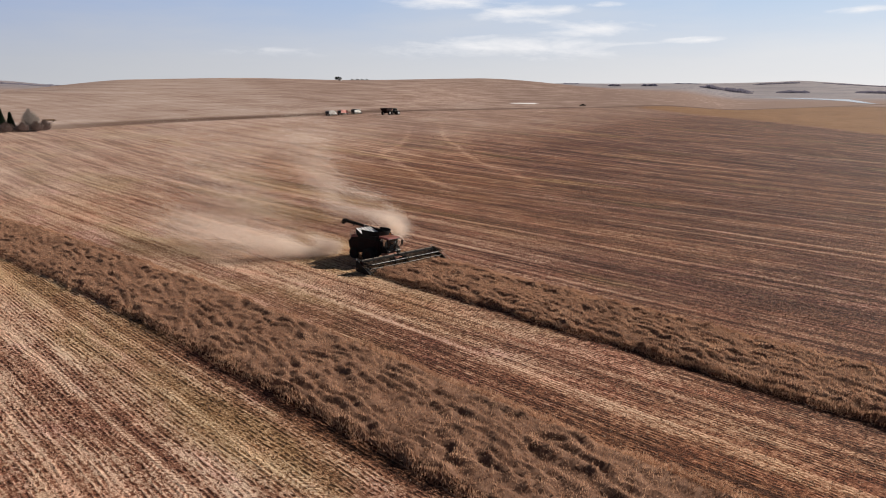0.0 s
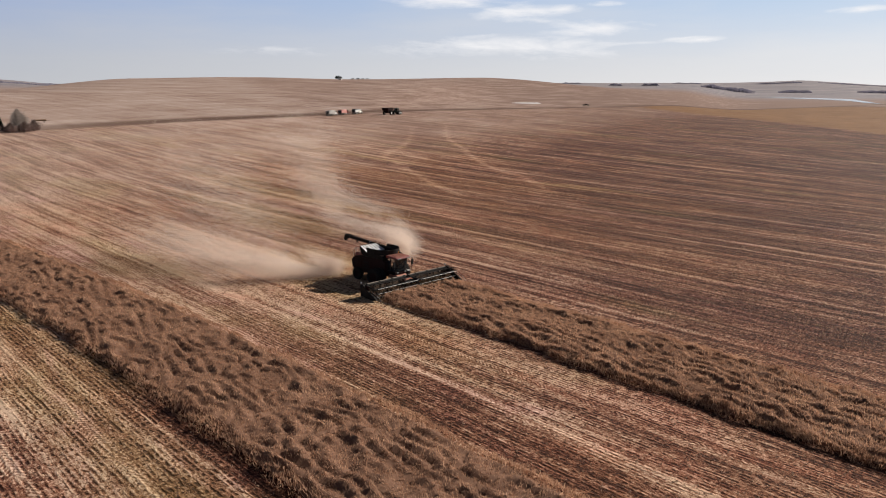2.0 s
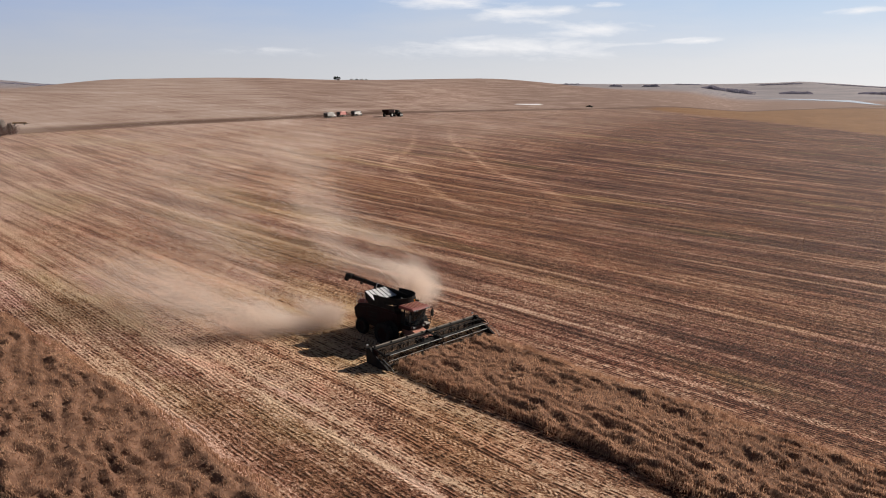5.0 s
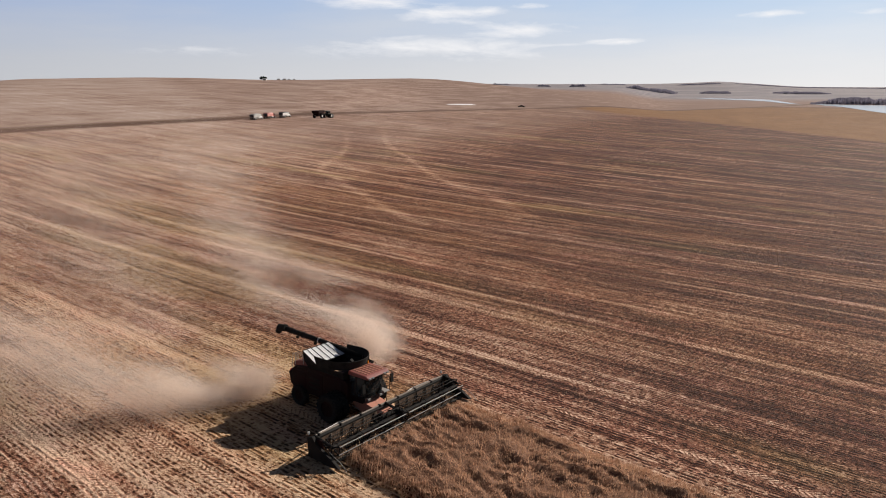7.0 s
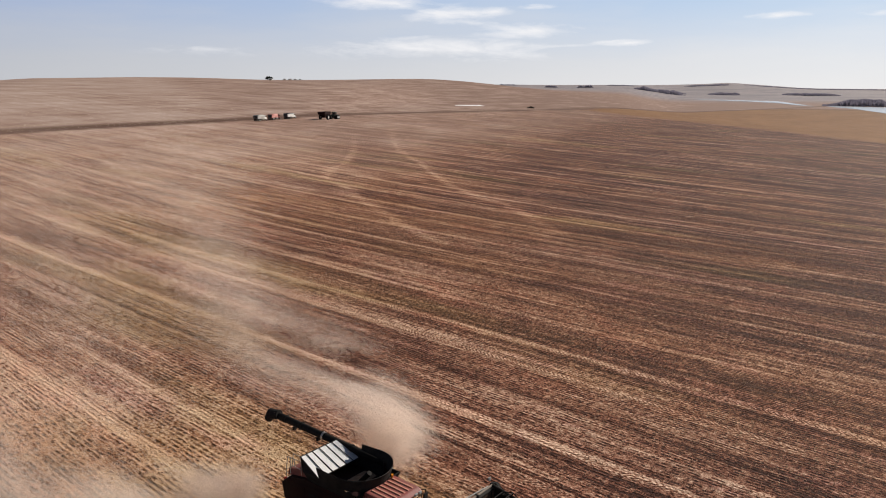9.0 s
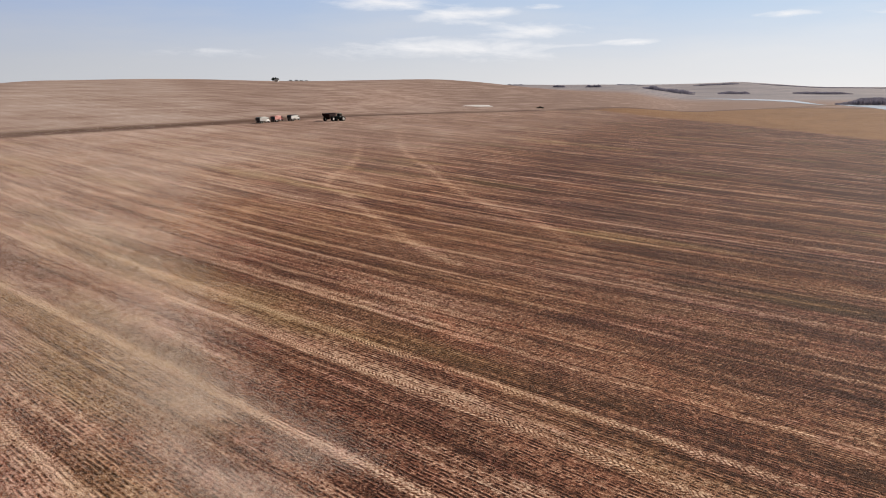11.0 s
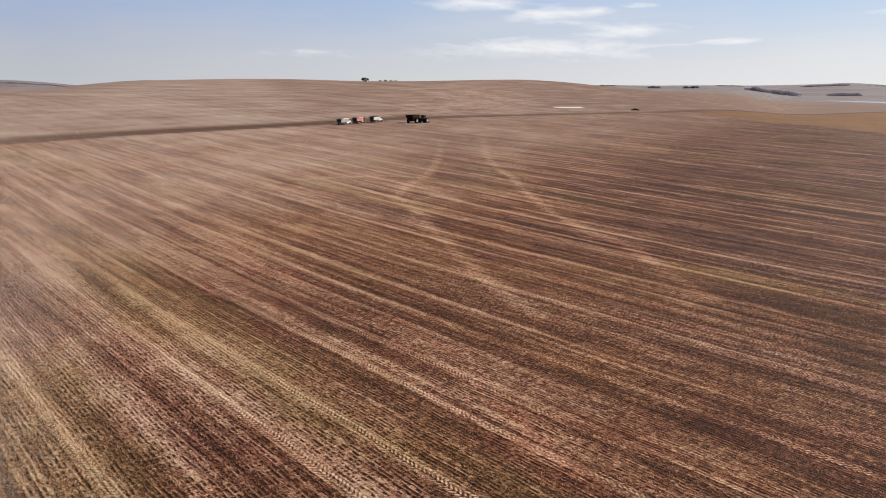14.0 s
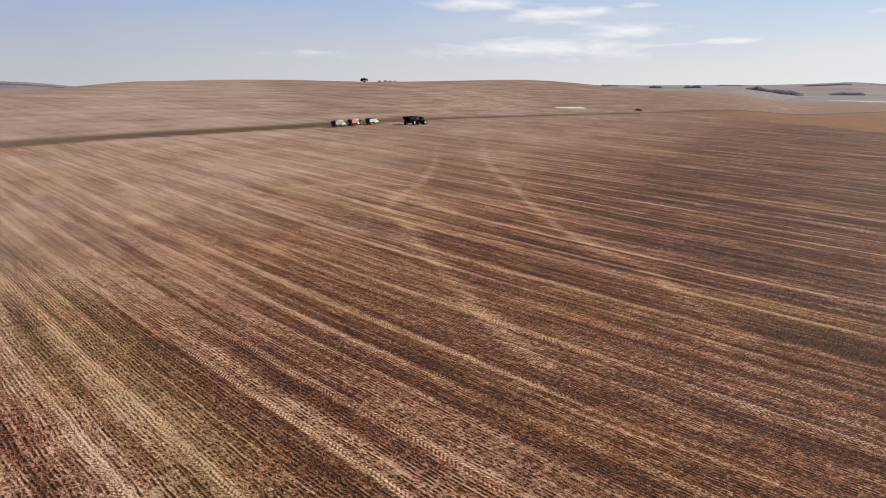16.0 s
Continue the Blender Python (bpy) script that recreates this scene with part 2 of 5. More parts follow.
    d = n.ramp(n.math("ADD", fine, n.math("MULTIPLY", wide, 0.3)), (0.3, (0.060, 0.029, 0.019)), (0.9, (0.125, 0.068, 0.045)))
    c = n.mix(n.math("MULTIPLY", dark, 0.93), c, d)
    # far country: bluish grey ramp paints the distance haze into the ground colour
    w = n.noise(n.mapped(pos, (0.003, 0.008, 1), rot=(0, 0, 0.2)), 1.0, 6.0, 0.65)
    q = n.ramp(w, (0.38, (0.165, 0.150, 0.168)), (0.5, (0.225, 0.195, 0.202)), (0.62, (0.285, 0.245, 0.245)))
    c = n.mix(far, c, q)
    bump = n.math("ADD", n.math("MULTIPLY", fine, 0.5), n.math("ADD", clump, n.math("MULTIPLY", broken, 0.30)))
    finish(n, c, 0.95, bump=bump, strength=0.9, distance=0.22, spec=0.1)
    return m


def plain(name, a, b, scale=3.0, rough=0.6, metal=0.0, spec=0.4, bump=0.15, grime=None, through=0.0, rr=0.15):
    """Two tones by noise, with roughness that varies, and dust if wanted."""
    m, n = material(name)
    p = n.add("ShaderNodeTexCoord").outputs["Object"]
    k = n.noise(p, scale, 5.0, 0.6)
    k2 = n.noise(p, scale * 9, 4.0, 0.6)
    c = n.mix(n.ramp(k, (0.35, 0.0), (0.65, 1.0)), a, b)
    if grime:
        c = n.mix(n.ramp(n.math("ADD", n.math("MULTIPLY", k2, 0.5), n.math("MULTIPLY", k, 0.5)), (0.42, 0.0), (0.68, 0.55)), c, grime)
    r = n.math("ADD", rough - rr / 2, n.math("MULTIPLY", k2, rr))
    finish(n, c, r, metal, bump=k2 if bump else None, strength=bump, distance=0.01, spec=spec, through=through)
    return m


def island(name, *stops, rough=0.9, through=0.25, streaks=0.0, even=0.6):
    """Colour by separate piece of the mesh: stalks and leaves."""
    m, n = material(name)
    r = n.add("ShaderNodeNewGeometry").outputs["Random Per Island"]
    pos = n.add("ShaderNodeNewGeometry").outputs["Position"]
    k = n.noise(pos, 0.35, 4.0, 0.6)
    f = n.math("ADD", n.math("MULTIPLY", r, even), n.math("MULTIPLY", n.math("SUBTRACT", k, 0.3), 1.5 - even))
    if streaks:
        f = n.math("ADD", f, n.math("MULTIPLY", n.math("SUBTRACT", n.noise(n.mapped(pos, (0.016, 0.30, 0)), 1.0, 4.0, 0.55, 0.3), 0.5), streaks))
    f = n.math("ADD", f, 0.0, clamp=True)
    finish(n, n.ramp(f, *stops), rough, spec=0.15, through=through)
    return m


def dust_material():
    m, n = material("dust")
    finish(n, DUST_COL, 1.0, spec=0.0, through=0.7)
    return m


def glass_material():
    m, n = material("cab_glass")
    g = n.add("ShaderNodeBsdfPrincipled", Roughness=0.06)
    g.inputs["Base Color"].default_value = (0.035, 0.04, 0.042, 1)
    g.inputs["Specular IOR Level"].default_value = 0.6
    g.inputs["Transmission Weight"].default_value = 0.5
    n.add("ShaderNodeOutputMaterial", Surface=g.outputs[0])
    return m


def water_material():
    m, n = material("water")
    p = n.add("ShaderNodeNewGeometry").outputs["Position"]
    # the pale base colour stands in for sky glare on the surface
    finish(n, n.mix(n.noise(p, 0.02, 3.0), (0.42, 0.43, 0.44), (0.5, 0.51, 0.52)), 0.2, spec=0.5, bump=n.noise(n.mapped(p, (0.6, 0.3, 1)), 1.0, 3.0), strength=0.05)
    return m


DUST_COL = (0.86, 0.75, 0.66)
FIELD = field_material()
# lit tone of the machine's red: sunlight painted into the top parts
SUNLIT_RED = plain("red_painted_sunlit", (0.22, 0.06, 0.05), (0.17, 0.045, 0.04), 1.3, 0.55, grime=(0.27, 0.15, 0.12), spec=0.2)
# dusty red, lightened further to paint in full sun
DUSTY_SUNLIT_RED = plain("dusty_red_painted_sunlit", (0.44, 0.19, 0.135), (0.36, 0.14, 0.10), 1.6, 0.8, grime=(0.46, 0.30, 0.22), spec=0.1)
PALESHEET = plain("pale_folding_sheet", (0.74, 0.74, 0.73), (0.80, 0.80, 0.79), 1.5, 0.3, grime=(0.50, 0.47, 0.43), through=0.1)
# the machine's red taken near black, painting in the shade of its sides
RED_SHADED = plain("red_panels_shaded", (0.018, 0.0045, 0.0045), (0.012, 0.004, 0.004), 1.3, 0.55, grime=(0.016, 0.010, 0.009), spec=0.1)
BLACK = plain("black_painted_steel", (0.010, 0.0095, 0.009), (0.018, 0.016, 0.015), 2.0, 0.8, grime=(0.034, 0.026, 0.021), spec=0.12)
RUBBER = plain("tyre_rubber", (0.012, 0.011, 0.011), (0.018, 0.017, 0.016), 4.0, 0.9, grime=(0.03, 0.022, 0.017), spec=0.15)
DULL = plain("dull_dark_steel", (0.07, 0.066, 0.06), (0.11, 0.1, 0.09), 2.0, 0.5, metal=0.4, grime=(0.15, 0.11, 0.08))
STEEL = plain("worn_bright_steel", (0.42, 0.41, 0.39), (0.5, 0.49, 0.47), 2.0, 0.42, metal=0.75, grime=(0.3, 0.24, 0.18))
CANVAS = plain("draper_canvas", (0.016, 0.014, 0.013), (0.028, 0.024, 0.02), 3.0, 0.9, grime=(0.10, 0.065, 0.042), spec=0.1)
SHEET = plain("chaff_strewn_sheet", (0.045, 0.032, 0.025), (0.085, 0.060, 0.045), 7.0, 0.9, grime=(0.34, 0.22, 0.15), spec=0.1)
CHAFF = plain("chaff", (0.42, 0.28, 0.18), (0.26, 0.16, 0.10), 4.0, 0.95, spec=0.1, bump=0.6)
WHITE = plain("white_paint", (0.72, 0.72, 0.70), (0.62, 0.61, 0.58), 1.2, 0.5, grime=(0.45, 0.38, 0.3))
GREYBOX = plain("grey_grain_box", (0.42, 0.42, 0.40), (0.34, 0.34, 0.33), 1.2, 0.55, grime=(0.36, 0.28, 0.2))
TRUCKRED = plain("worn_red_paint", (0.165, 0.028, 0.026), (0.125, 0.022, 0.02), 1.3, 0.55, grime=(0.19, 0.10, 0.08), spec=0.2)
PINK = plain("faded_red_and_white_box", (0.55, 0.15, 0.12), (0.62, 0.36, 0.32), 0.8, 0.5, grime=(0.4, 0.26, 0.2))
TARP = plain("dark_tarpaulin", (0.03, 0.03, 0.034), (0.05, 0.048, 0.048), 2.0, 0.7)
GREEN = plain("dark_green_paint", (0.018, 0.03, 0.02), (0.026, 0.04, 0.026), 2.0, 0.5, grime=(0.1, 0.08, 0.06))
CHROME = plain("lamp_chrome", (0.7, 0.7, 0.7), (0.8, 0.8, 0.8), 4.0, 0.15, metal=1.0, bump=0.0)
LAMP = plain("clear_lamp_lens", (0.22, 0.22, 0.21), (0.3, 0.3, 0.29), 4.0, 0.2, bump=0.0, spec=0.5)
WOOD = plain("weathered_boards", (0.16, 0.11, 0.075), (0.22, 0.16, 0.11), 2.0, 0.85)
BARK = plain("pale_bark", (0.34, 0.30, 0.26), (0.24, 0.2, 0.17), 2.0, 0.9, spec=0.15)
ROOFING = plain("grey_roofing", (0.40, 0.39, 0.39), (0.5, 0.48, 0.47), 1.0, 0.8)
GLASS = glass_material()
GLARE_WATER = water_material()
DUST = dust_material()
CROP = island("ripe_stalks", (0.0, (0.138, 0.066, 0.040)), (0.25, (0.300, 0.161, 0.100)), (0.55, (0.480, 0.287, 0.184)), (0.8, (0.640, 0.405, 0.262)), (1.0, (0.710, 0.445, 0.230)), through=0.48, even=0.55)
# brown of the crop's inside, darkened to paint shade into its pits
CROPBASE = plain("crop_floor_shaded", (0.135, 0.070, 0.045), (0.210, 0.117, 0.077), 1.5, 0.95, spec=0.1, bump=0.6)
STRAW = island("cut_straw", (0.0, (0.130, 0.067, 0.047)), (0.3, (0.270, 0.157, 0.107)), (0.65, (0.420, 0.275, 0.191)), (1.0, (0.550, 0.399, 0.260)), through=0.3, streaks=1.1, even=0.45)
TWIG = island("bare_twigs", (0.0, (0.13, 0.085, 0.075)), (0.5, (0.20, 0.14, 0.125)), (1.0, (0.28, 0.21, 0.185)), through=0.15)
PALETWIG = island("pale_twigs", (0.0, (0.24, 0.20, 0.18)), (0.5, (0.36, 0.31, 0.28)), (1.0, (0.48, 0.43, 0.38)), through=0.1)
NEEDLE = island("spruce_needles", (0.0, (0.016, 0.024, 0.016)), (0.5, (0.03, 0.045, 0.028)), (1.0, (0.045, 0.065, 0.04)), through=0.1)
# bare woods in pale lavender: distance haze is put into their colour
HAZED_WOODS = island("hazed_bare_woods", (0.0, (0.21, 0.19, 0.24)), (0.5, (0.26, 0.24, 0.29)), (1.0, (0.31, 0.29, 0.34)), through=0.25)
ALKALI = plain("pale_salt_crust", (0.72, 0.70, 0.68), (0.8, 0.79, 0.77), 0.05, 0.6, spec=0.3)
BEIGE = plain("dusty_beige_paint", (0.19, 0.155, 0.125), (0.24, 0.20, 0.165), 2.0, 0.7, grime=(0.11, 0.08, 0.06), spec=0.2)

# ---- meshes ----


def raw(name, verts, faces, mat, smooth=False):
    """A mesh from arrays; faces all have as many corners."""
    verts, faces = np.asarray(verts, np.float32), np.asarray(faces, np.int32)
    me = bpy.data.meshes.new(name)
    me.vertices.add(len(verts))
    me.vertices.foreach_set("co", verts.ravel())
    me.loops.add(faces.size)
    me.loops.foreach_set("vertex_index", faces.ravel())
    me.polygons.add(len(faces))
    me.polygons.foreach_set("loop_start", np.arange(0, faces.size, faces.shape[1], dtype=np.int32))
    me.polygons.foreach_set("use_smooth", np.full(len(faces), smooth))
    me.materials.append(mat)
    me.update(calc_edges=True)
    return me


def part(name, bm, mat, parent, label="", smooth=False, at=None):
    me = bpy.data.meshes.new(name)
    bmesh.ops.recalc_face_normals(bm, faces=bm.faces)
    for f in bm.faces:
        f.smooth = smooth
    bm.to_mesh(me)
    bm.free()
    me.materials.append(mat)
    ob = new(name, me)
    ob.parent = parent
    if at is not None:
        ob.matrix_basis = at
    if label:
        ob["label"] = label
    return ob


def thing(name, m, label, category, group="", kind=""):
    ob = new(name)
    ob.matrix_world = m
    return tagged(ob, label, category, group, kind)


def box(bm, x0, x1, y0, y1, z0, z1, bevel=0.0, m=None):
    b = bmesh.ops.create_cube(bm, size=1.0)["verts"]
    bmesh.ops.transform(bm, matrix=Matrix.Translation(((x0 + x1) / 2, (y0 + y1) / 2, (z0 + z1) / 2)) @ Matrix.Diagonal((x1 - x0, y1 - y0, z1 - z0, 1)), verts=b)
    if bevel:
        es = {e for v in b for e in v.link_edges}
        r = bmesh.ops.bevel(bm, geom=list(es), offset=bevel, segments=2, affect="EDGES", profile=0.6)
        b = list({v for f in r["faces"] for v in f.verts} | {v for v in b if v.is_valid})
    if m is not None:
        bmesh.ops.transform(bm, matrix=m, verts=b)
    return bm


def rod(bm, a, b, r, r2=None, seg=8):
    a, b = Vector(a), Vector(b)
    d = b - a
    m = Matrix.Translation((a + b) / 2) @ d.to_track_quat("Z", "Y").to_matrix().to_4x4()
    bmesh.ops.create_cone(bm, cap_ends=True, segments=seg, radius1=r, radius2=r if r2 is None else r2, depth=d.length, matrix=m)
    return bm


def prism(bm, profile, y0, y1, inset=0.0, bevel=0.0):
    """A side profile of (x, z) pairs carried from y0 to y1; inset narrows nothing but bevels the rim."""
    a = [bm.verts.new((x, y0, z)) for x, z in profile]
    b = [bm.verts.new((x, y1, z)) for x, z in profile]
    k = len(profile)
    fs = [bm.faces.new(a), bm.faces.new(b[::-1])]
    fs += [bm.faces.new((a[i], b[i], b[(i + 1) % k], a[(i + 1) % k])) for i in range(k)]
    if bevel:
        bmesh.ops.bevel(bm, geom=list({e for f in fs for e in f.edges}), offset=bevel, segments=2, affect="EDGES", profile=0.6)
    return bm


def B():
    return bmesh.new()


# ---- value noise on arrays ----
LATTICE = np.random.RandomState(7).rand(256, 256)


def vnoise(x, y):
    x, y = np.asarray(x, float) + 1000.0, np.asarray(y, float) + 1000.0
    i, j = np.floor(x).astype(int), np.floor(y).astype(int)
    u, v = x - i, y - j
    u, v = u * u * (3 - 2 * u), v * v * (3 - 2 * v)
    g = lambda a, b: LATTICE[a % 256, b % 256]
    return (g(i, j) * (1 - u) + g(i + 1, j) * u) * (1 - v) + (g(i, j + 1) * (1 - u) + g(i + 1, j + 1) * u) * v


def fbm(x, y, n=3):
    return sum(vnoise(x * 2 ** k + 17 * k, y * 2 ** k + 31 * k) / 2 ** k for k in range(n)) / sum(1 / 2 ** k for k in range(n))


def ease(a, b, x):
    t = np.clip((np.asarray(x, float) - a) / (b - a), 0, 1)
    return t * t * (3 - 2 * t)


# ---- the lie of the land ----
LAKE_Z = -12.0
SKYLINE_AZ = (-60, 4, 11, 16, 21, 26, 33, 39, 60, 74, 80, 120)
SKYLINE_Z = (24, 24, 22, 26, 52, 40, 40, 46, 58, 62, 62, 56)


def ground_z(x, y):
    x, y = np.asarray(x, float), np.asarray(y, float)
    d, az = np.hypot(x, y), np.degrees(np.arctan2(-x, y))
    near = -0.7 - 0.022 * np.clip(y, -300, 400) - 0.004 * x
    wide = -4 - 0.035 * np.clip(x, -600, 200) - 0.022 * np.clip(y, -300, 900)
    w = ease(90, 260, d)
    z = near * (1 - w) + wide * w
    # the long hill beyond the field
    side = ease(22, 44, az) * (1 - ease(68.5, 79, az))
    k = side * ease(400 + 450 * (1 - ease(41, 52, az)), 1300, d) * (1 - 0.5 * ease(1400, 2600, d))
    z = z * (1 - k) + (33.0 + 1.5 * np.sin(az / 3.0)) * k
    # a broad shallow valley with water, then open country climbing to the skyline
    v = ease(0, 5, az) * (1 - ease(24, 29, az)) * ease(850, 1100, d)
    z = z * (1 - v) + (LAKE_Z - 0.35) * v
    far = ease(1350 + 1150 * v, 4200, d) * (1 - ease(36, 46, az) * (1 - ease(68.5, 79, az)))
    z = z * (1 - far) + (np.interp(az, SKYLINE_AZ, SKYLINE_Z) + 4 * (vnoise(az / 2.3 + 40, d / 900) - 0.5)) * far
    z = z + (1 - v) * 2.5 * (fbm(x / 260, y / 260) - 0.5) * ease(600, 1000, d)
    return z + 0.10 * (fbm(x / 3, y / 3) - 0.5) * (1 - ease(150, 300, d))


def near_line(x, y, pts, width):
    """1 on the line through pts, 0 at width from it."""
    best = np.full(np.shape(x), 1e9)
    for (ax, ay), (bx, by) in zip(pts, pts[1:]):
        dx, dy = bx - ax, by - ay
        t = np.clip(((x - ax) * dx + (y - ay) * dy) / (dx * dx + dy * dy), 0, 1)
        best = np.minimum(best, np.hypot(x - ax - t * dx, y - ay - t * dy))
    return np.clip(1 - best / width, 0, 1)


FENCE = ((-215, -200), (-245, -10), (-257, 55), (-298, 135), (-330, 215), (-383, 350), (-437, 590), (-470, 800), (-430, 1250), (-420, 1500))
GOLD_EDGE = ((20, 380), (-40, 420), (-125, 505), (-236, 590), (-340, 655), (-415, 712), (-480, 760))
TRACKS = (((-283, 280), (-215, 215), (-194, 197), (-169, 179), (-150, 164), (-135, 153), (-121, 145), (-110, 141), (-98, 131), (-89, 125)), ((-257, 233), (-209, 191), (-180, 162), (-170, 148), (-161, 139), (-148, 133), (-134, 125), (-121, 118), (-110, 112), (-102, 108), (-95, 105)),
          ((-298, 216), (-255, 191)), ((-189, 132), (-188, 142), (-186, 154), (-179, 161)))


def axis(lo, hi, step, least, most, grow):
    mid = list(np.arange(lo, hi + step / 2, step))
    up, s = [mid[-1]], step
    while up[-1] < most:
        s *= grow
        up.append(up[-1] + s)
    down, s = [mid[0]], step
    while down[-1] > least:
        s *= grow
        down.append(down[-1] - s)
    return np.array(down[:0:-1] + mid + up[1:])


def ground():
    xs, ys = axis(-230, 32, 1.0, -4700, 3000, 1.046), axis(-10, 250, 1.0, -1000, 4700, 1.046)
    X, Y = np.meshgrid(xs, ys)
    x, y = X.ravel(), Y.ravel()
    nx, ny = len(xs), len(ys)
    i = np.arange(nx * ny).reshape(ny, nx)
    faces = np.stack([i[:-1, :-1], i[:-1, 1:], i[1:, 1:], i[1:, :-1]], -1).reshape(-1, 4)
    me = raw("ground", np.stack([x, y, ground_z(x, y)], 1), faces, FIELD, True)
    d, az = np.hypot(x, y), np.degrees(np.arctan2(-x, y))
    wob = 0.6 * (vnoise(x / 30, y / 30) - 0.5)
    yy = y + wob
    lane = (yy - 45.0) / 12.2
    bands = vnoise(x / 400, np.floor(lane) * 3.7) * 0.5 + 0.5 * fbm(x / 70, yy / 2.6)
    # chaff thrown along the middle of each pass, wheel marks at its sides
    ph = lane - np.floor(lane)
    bands = bands + 0.16 * np.exp(-((ph - 0.5) / 0.17) ** 2) - 0.14 * np.exp(-((ph - 0.0) / 0.07) ** 2) - 0.1 * np.exp(-((ph - 1.0) / 0.07) ** 2)
    fx = np.interp(y, [p[1] for p in FENCE], [p[0] for p in FENCE])
    beyond = ease(-3, 3, fx - x)
    past = ease(-2, 3, fx - x) * (1 - 0.92 * ease(3, 27 - 5 * ease(250, 400, y), fx - x))
    ge = np.interp(-x, [-p[0] for p in GOLD_EDGE], [p[1] for p in GOLD_EDGE])
    gold = ease(-4, 4, y - ge) * (1 - beyond) * (1 - ease(1200, 1400, y))
    rest = np.maximum(ease(1250, 1400, y), ease(60, 140, x)) * (1 - gold)
    lines = np.max([near_line(x, y, t, 1.5) for t in TRACKS], axis=0)
    lip = near_line(x, y, GOLD_EDGE, 4.0)
    values = {
        # tone: straw cover, plus painted backlit shade at right and haze at left
        "tone": np.clip(bands + (0.14 + 0.45 * ease(30, 60, -x) * (1 - ease(120, 170, -x))) * ease(28, 34, y) * (1 - ease(46, 62, y)) + 0.85 * (1 - ease(14, 24, y)) + 0.3 * ease(60, 150, -x - 0.35 * y) - 0.82 * ease(20, 95, y + 0.5 * x) * (1 - 0.35 * ease(160, 380, d) * ease(28, 48, az)) - 0.6 * ease(-42, -8, x) * ease(25, 33, y) * (1 - ease(45, 70, y)) - 0.22 * ease(85, 160, y) * (1 - ease(30, 42, az)) - 0.12 * ease(54, 64, y) * (1 - ease(70, 95, -x)), -1.4, 1.6), "warm": np.clip(2.0 * fbm(x / 38, y / 16) - 0.5 + 0.2 * ease(20, 95, y + 0.5 * x) + 0.4 * np.exp(-((x + 112) / 34) ** 2 - ((y - 112) / 20) ** 2), 0, 1) * (1 - 0.2 * ease(150, 260, d)) * (1 - 0.5 * ease(40, 70, -x) * (1 - ease(80, 110, y))), "green": np.clip(2.6 * fbm(x / 30 + 50, y / 9) - 1.62 + 0.3 * ease(30, 65, -x) * (1 - ease(130, 170, -x)) * ease(28, 34, y) * (1 - ease(60, 90, y)) + 0.22 * np.exp(-((x + 98) / 18) ** 2 - ((y - 76) / 9) ** 2) + 0.1 * ease(120, 200, -x) * (1 - ease(120, 200, y)), 0, 0.42),
        # hill and far also set how much painted haze the ground takes
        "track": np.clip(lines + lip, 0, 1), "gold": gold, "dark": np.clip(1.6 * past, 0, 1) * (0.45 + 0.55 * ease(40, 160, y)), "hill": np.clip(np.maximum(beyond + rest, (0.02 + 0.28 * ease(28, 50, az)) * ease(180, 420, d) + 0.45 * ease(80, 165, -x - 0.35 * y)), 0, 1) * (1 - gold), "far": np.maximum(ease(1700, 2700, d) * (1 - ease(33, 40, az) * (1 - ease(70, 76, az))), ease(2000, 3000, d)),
    }
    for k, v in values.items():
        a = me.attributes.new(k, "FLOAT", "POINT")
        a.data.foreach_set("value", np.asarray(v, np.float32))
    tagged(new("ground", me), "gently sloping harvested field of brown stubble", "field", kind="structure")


ground()


def seen_from(az, el, z):
    """The place at height z in that direction from over the origin."""
    d = (17.6 - z) / math.tan(radians(-el))
    return -d * math.sin(radians(az)), d * math.cos(radians(az)), z


def water(name, rim, label, mat=GLARE_WATER):
    bm = B()
    bm.faces.new([bm.verts.new(p) for p in rim])
    bmesh.ops.triangulate(bm, faces=bm.faces)
    bmesh.ops.recalc_face_normals(bm, faces=bm.faces)
    ob = part(name, bm, mat, None)
    tagged(ob, label, "water", kind="structure")


water("water_1", [seen_from(a, e, LAKE_Z) for a, e in ((23.6, -0.66), (20.6, -0.70), (17.9, -0.76), (17.2, -0.86), (16.4, -1.0), (15.9, -1.07), (17.0, -1.0), (17.9, -0.89), (19.5, -0.80), (21.6, -0.74))], "long slough of still water, sky glare painted into its colour")
water("water_2", [seen_from(a, e, LAKE_Z) for a, e in ((15.3, -1.03), (14.2, -1.04), (12.0, -1.07), (9.0, -1.1), (4.5, -1.12), (4.5, -2.0), (7.5, -1.95), (10.4, -1.7), (12.2, -1.42), (13.6, -1.2), (14.6, -1.12))], "still slough with bare trees on its bank")
SLOUGH = (-537.0, 650.0)
ring = [(SLOUGH[0] + 11 * (1 + 0.25 * math.sin(2 * a)) * math.cos(a) - 0.4 * 18 * math.sin(a), SLOUGH[1] + 26 * (1 + 0.2 * math.cos(3 * a)) * math.sin(a)) for a in np.linspace(0, 2 * math.pi, 40, endpoint=False)]
water("water_3", [(*p, float(ground_z(*p)) + 0.35) for p in ring], "small white salt-crusted pan in the far stubble", ALKALI)

# ---- the combine harvester ----
COMBINE = (-53.7, 51.1)


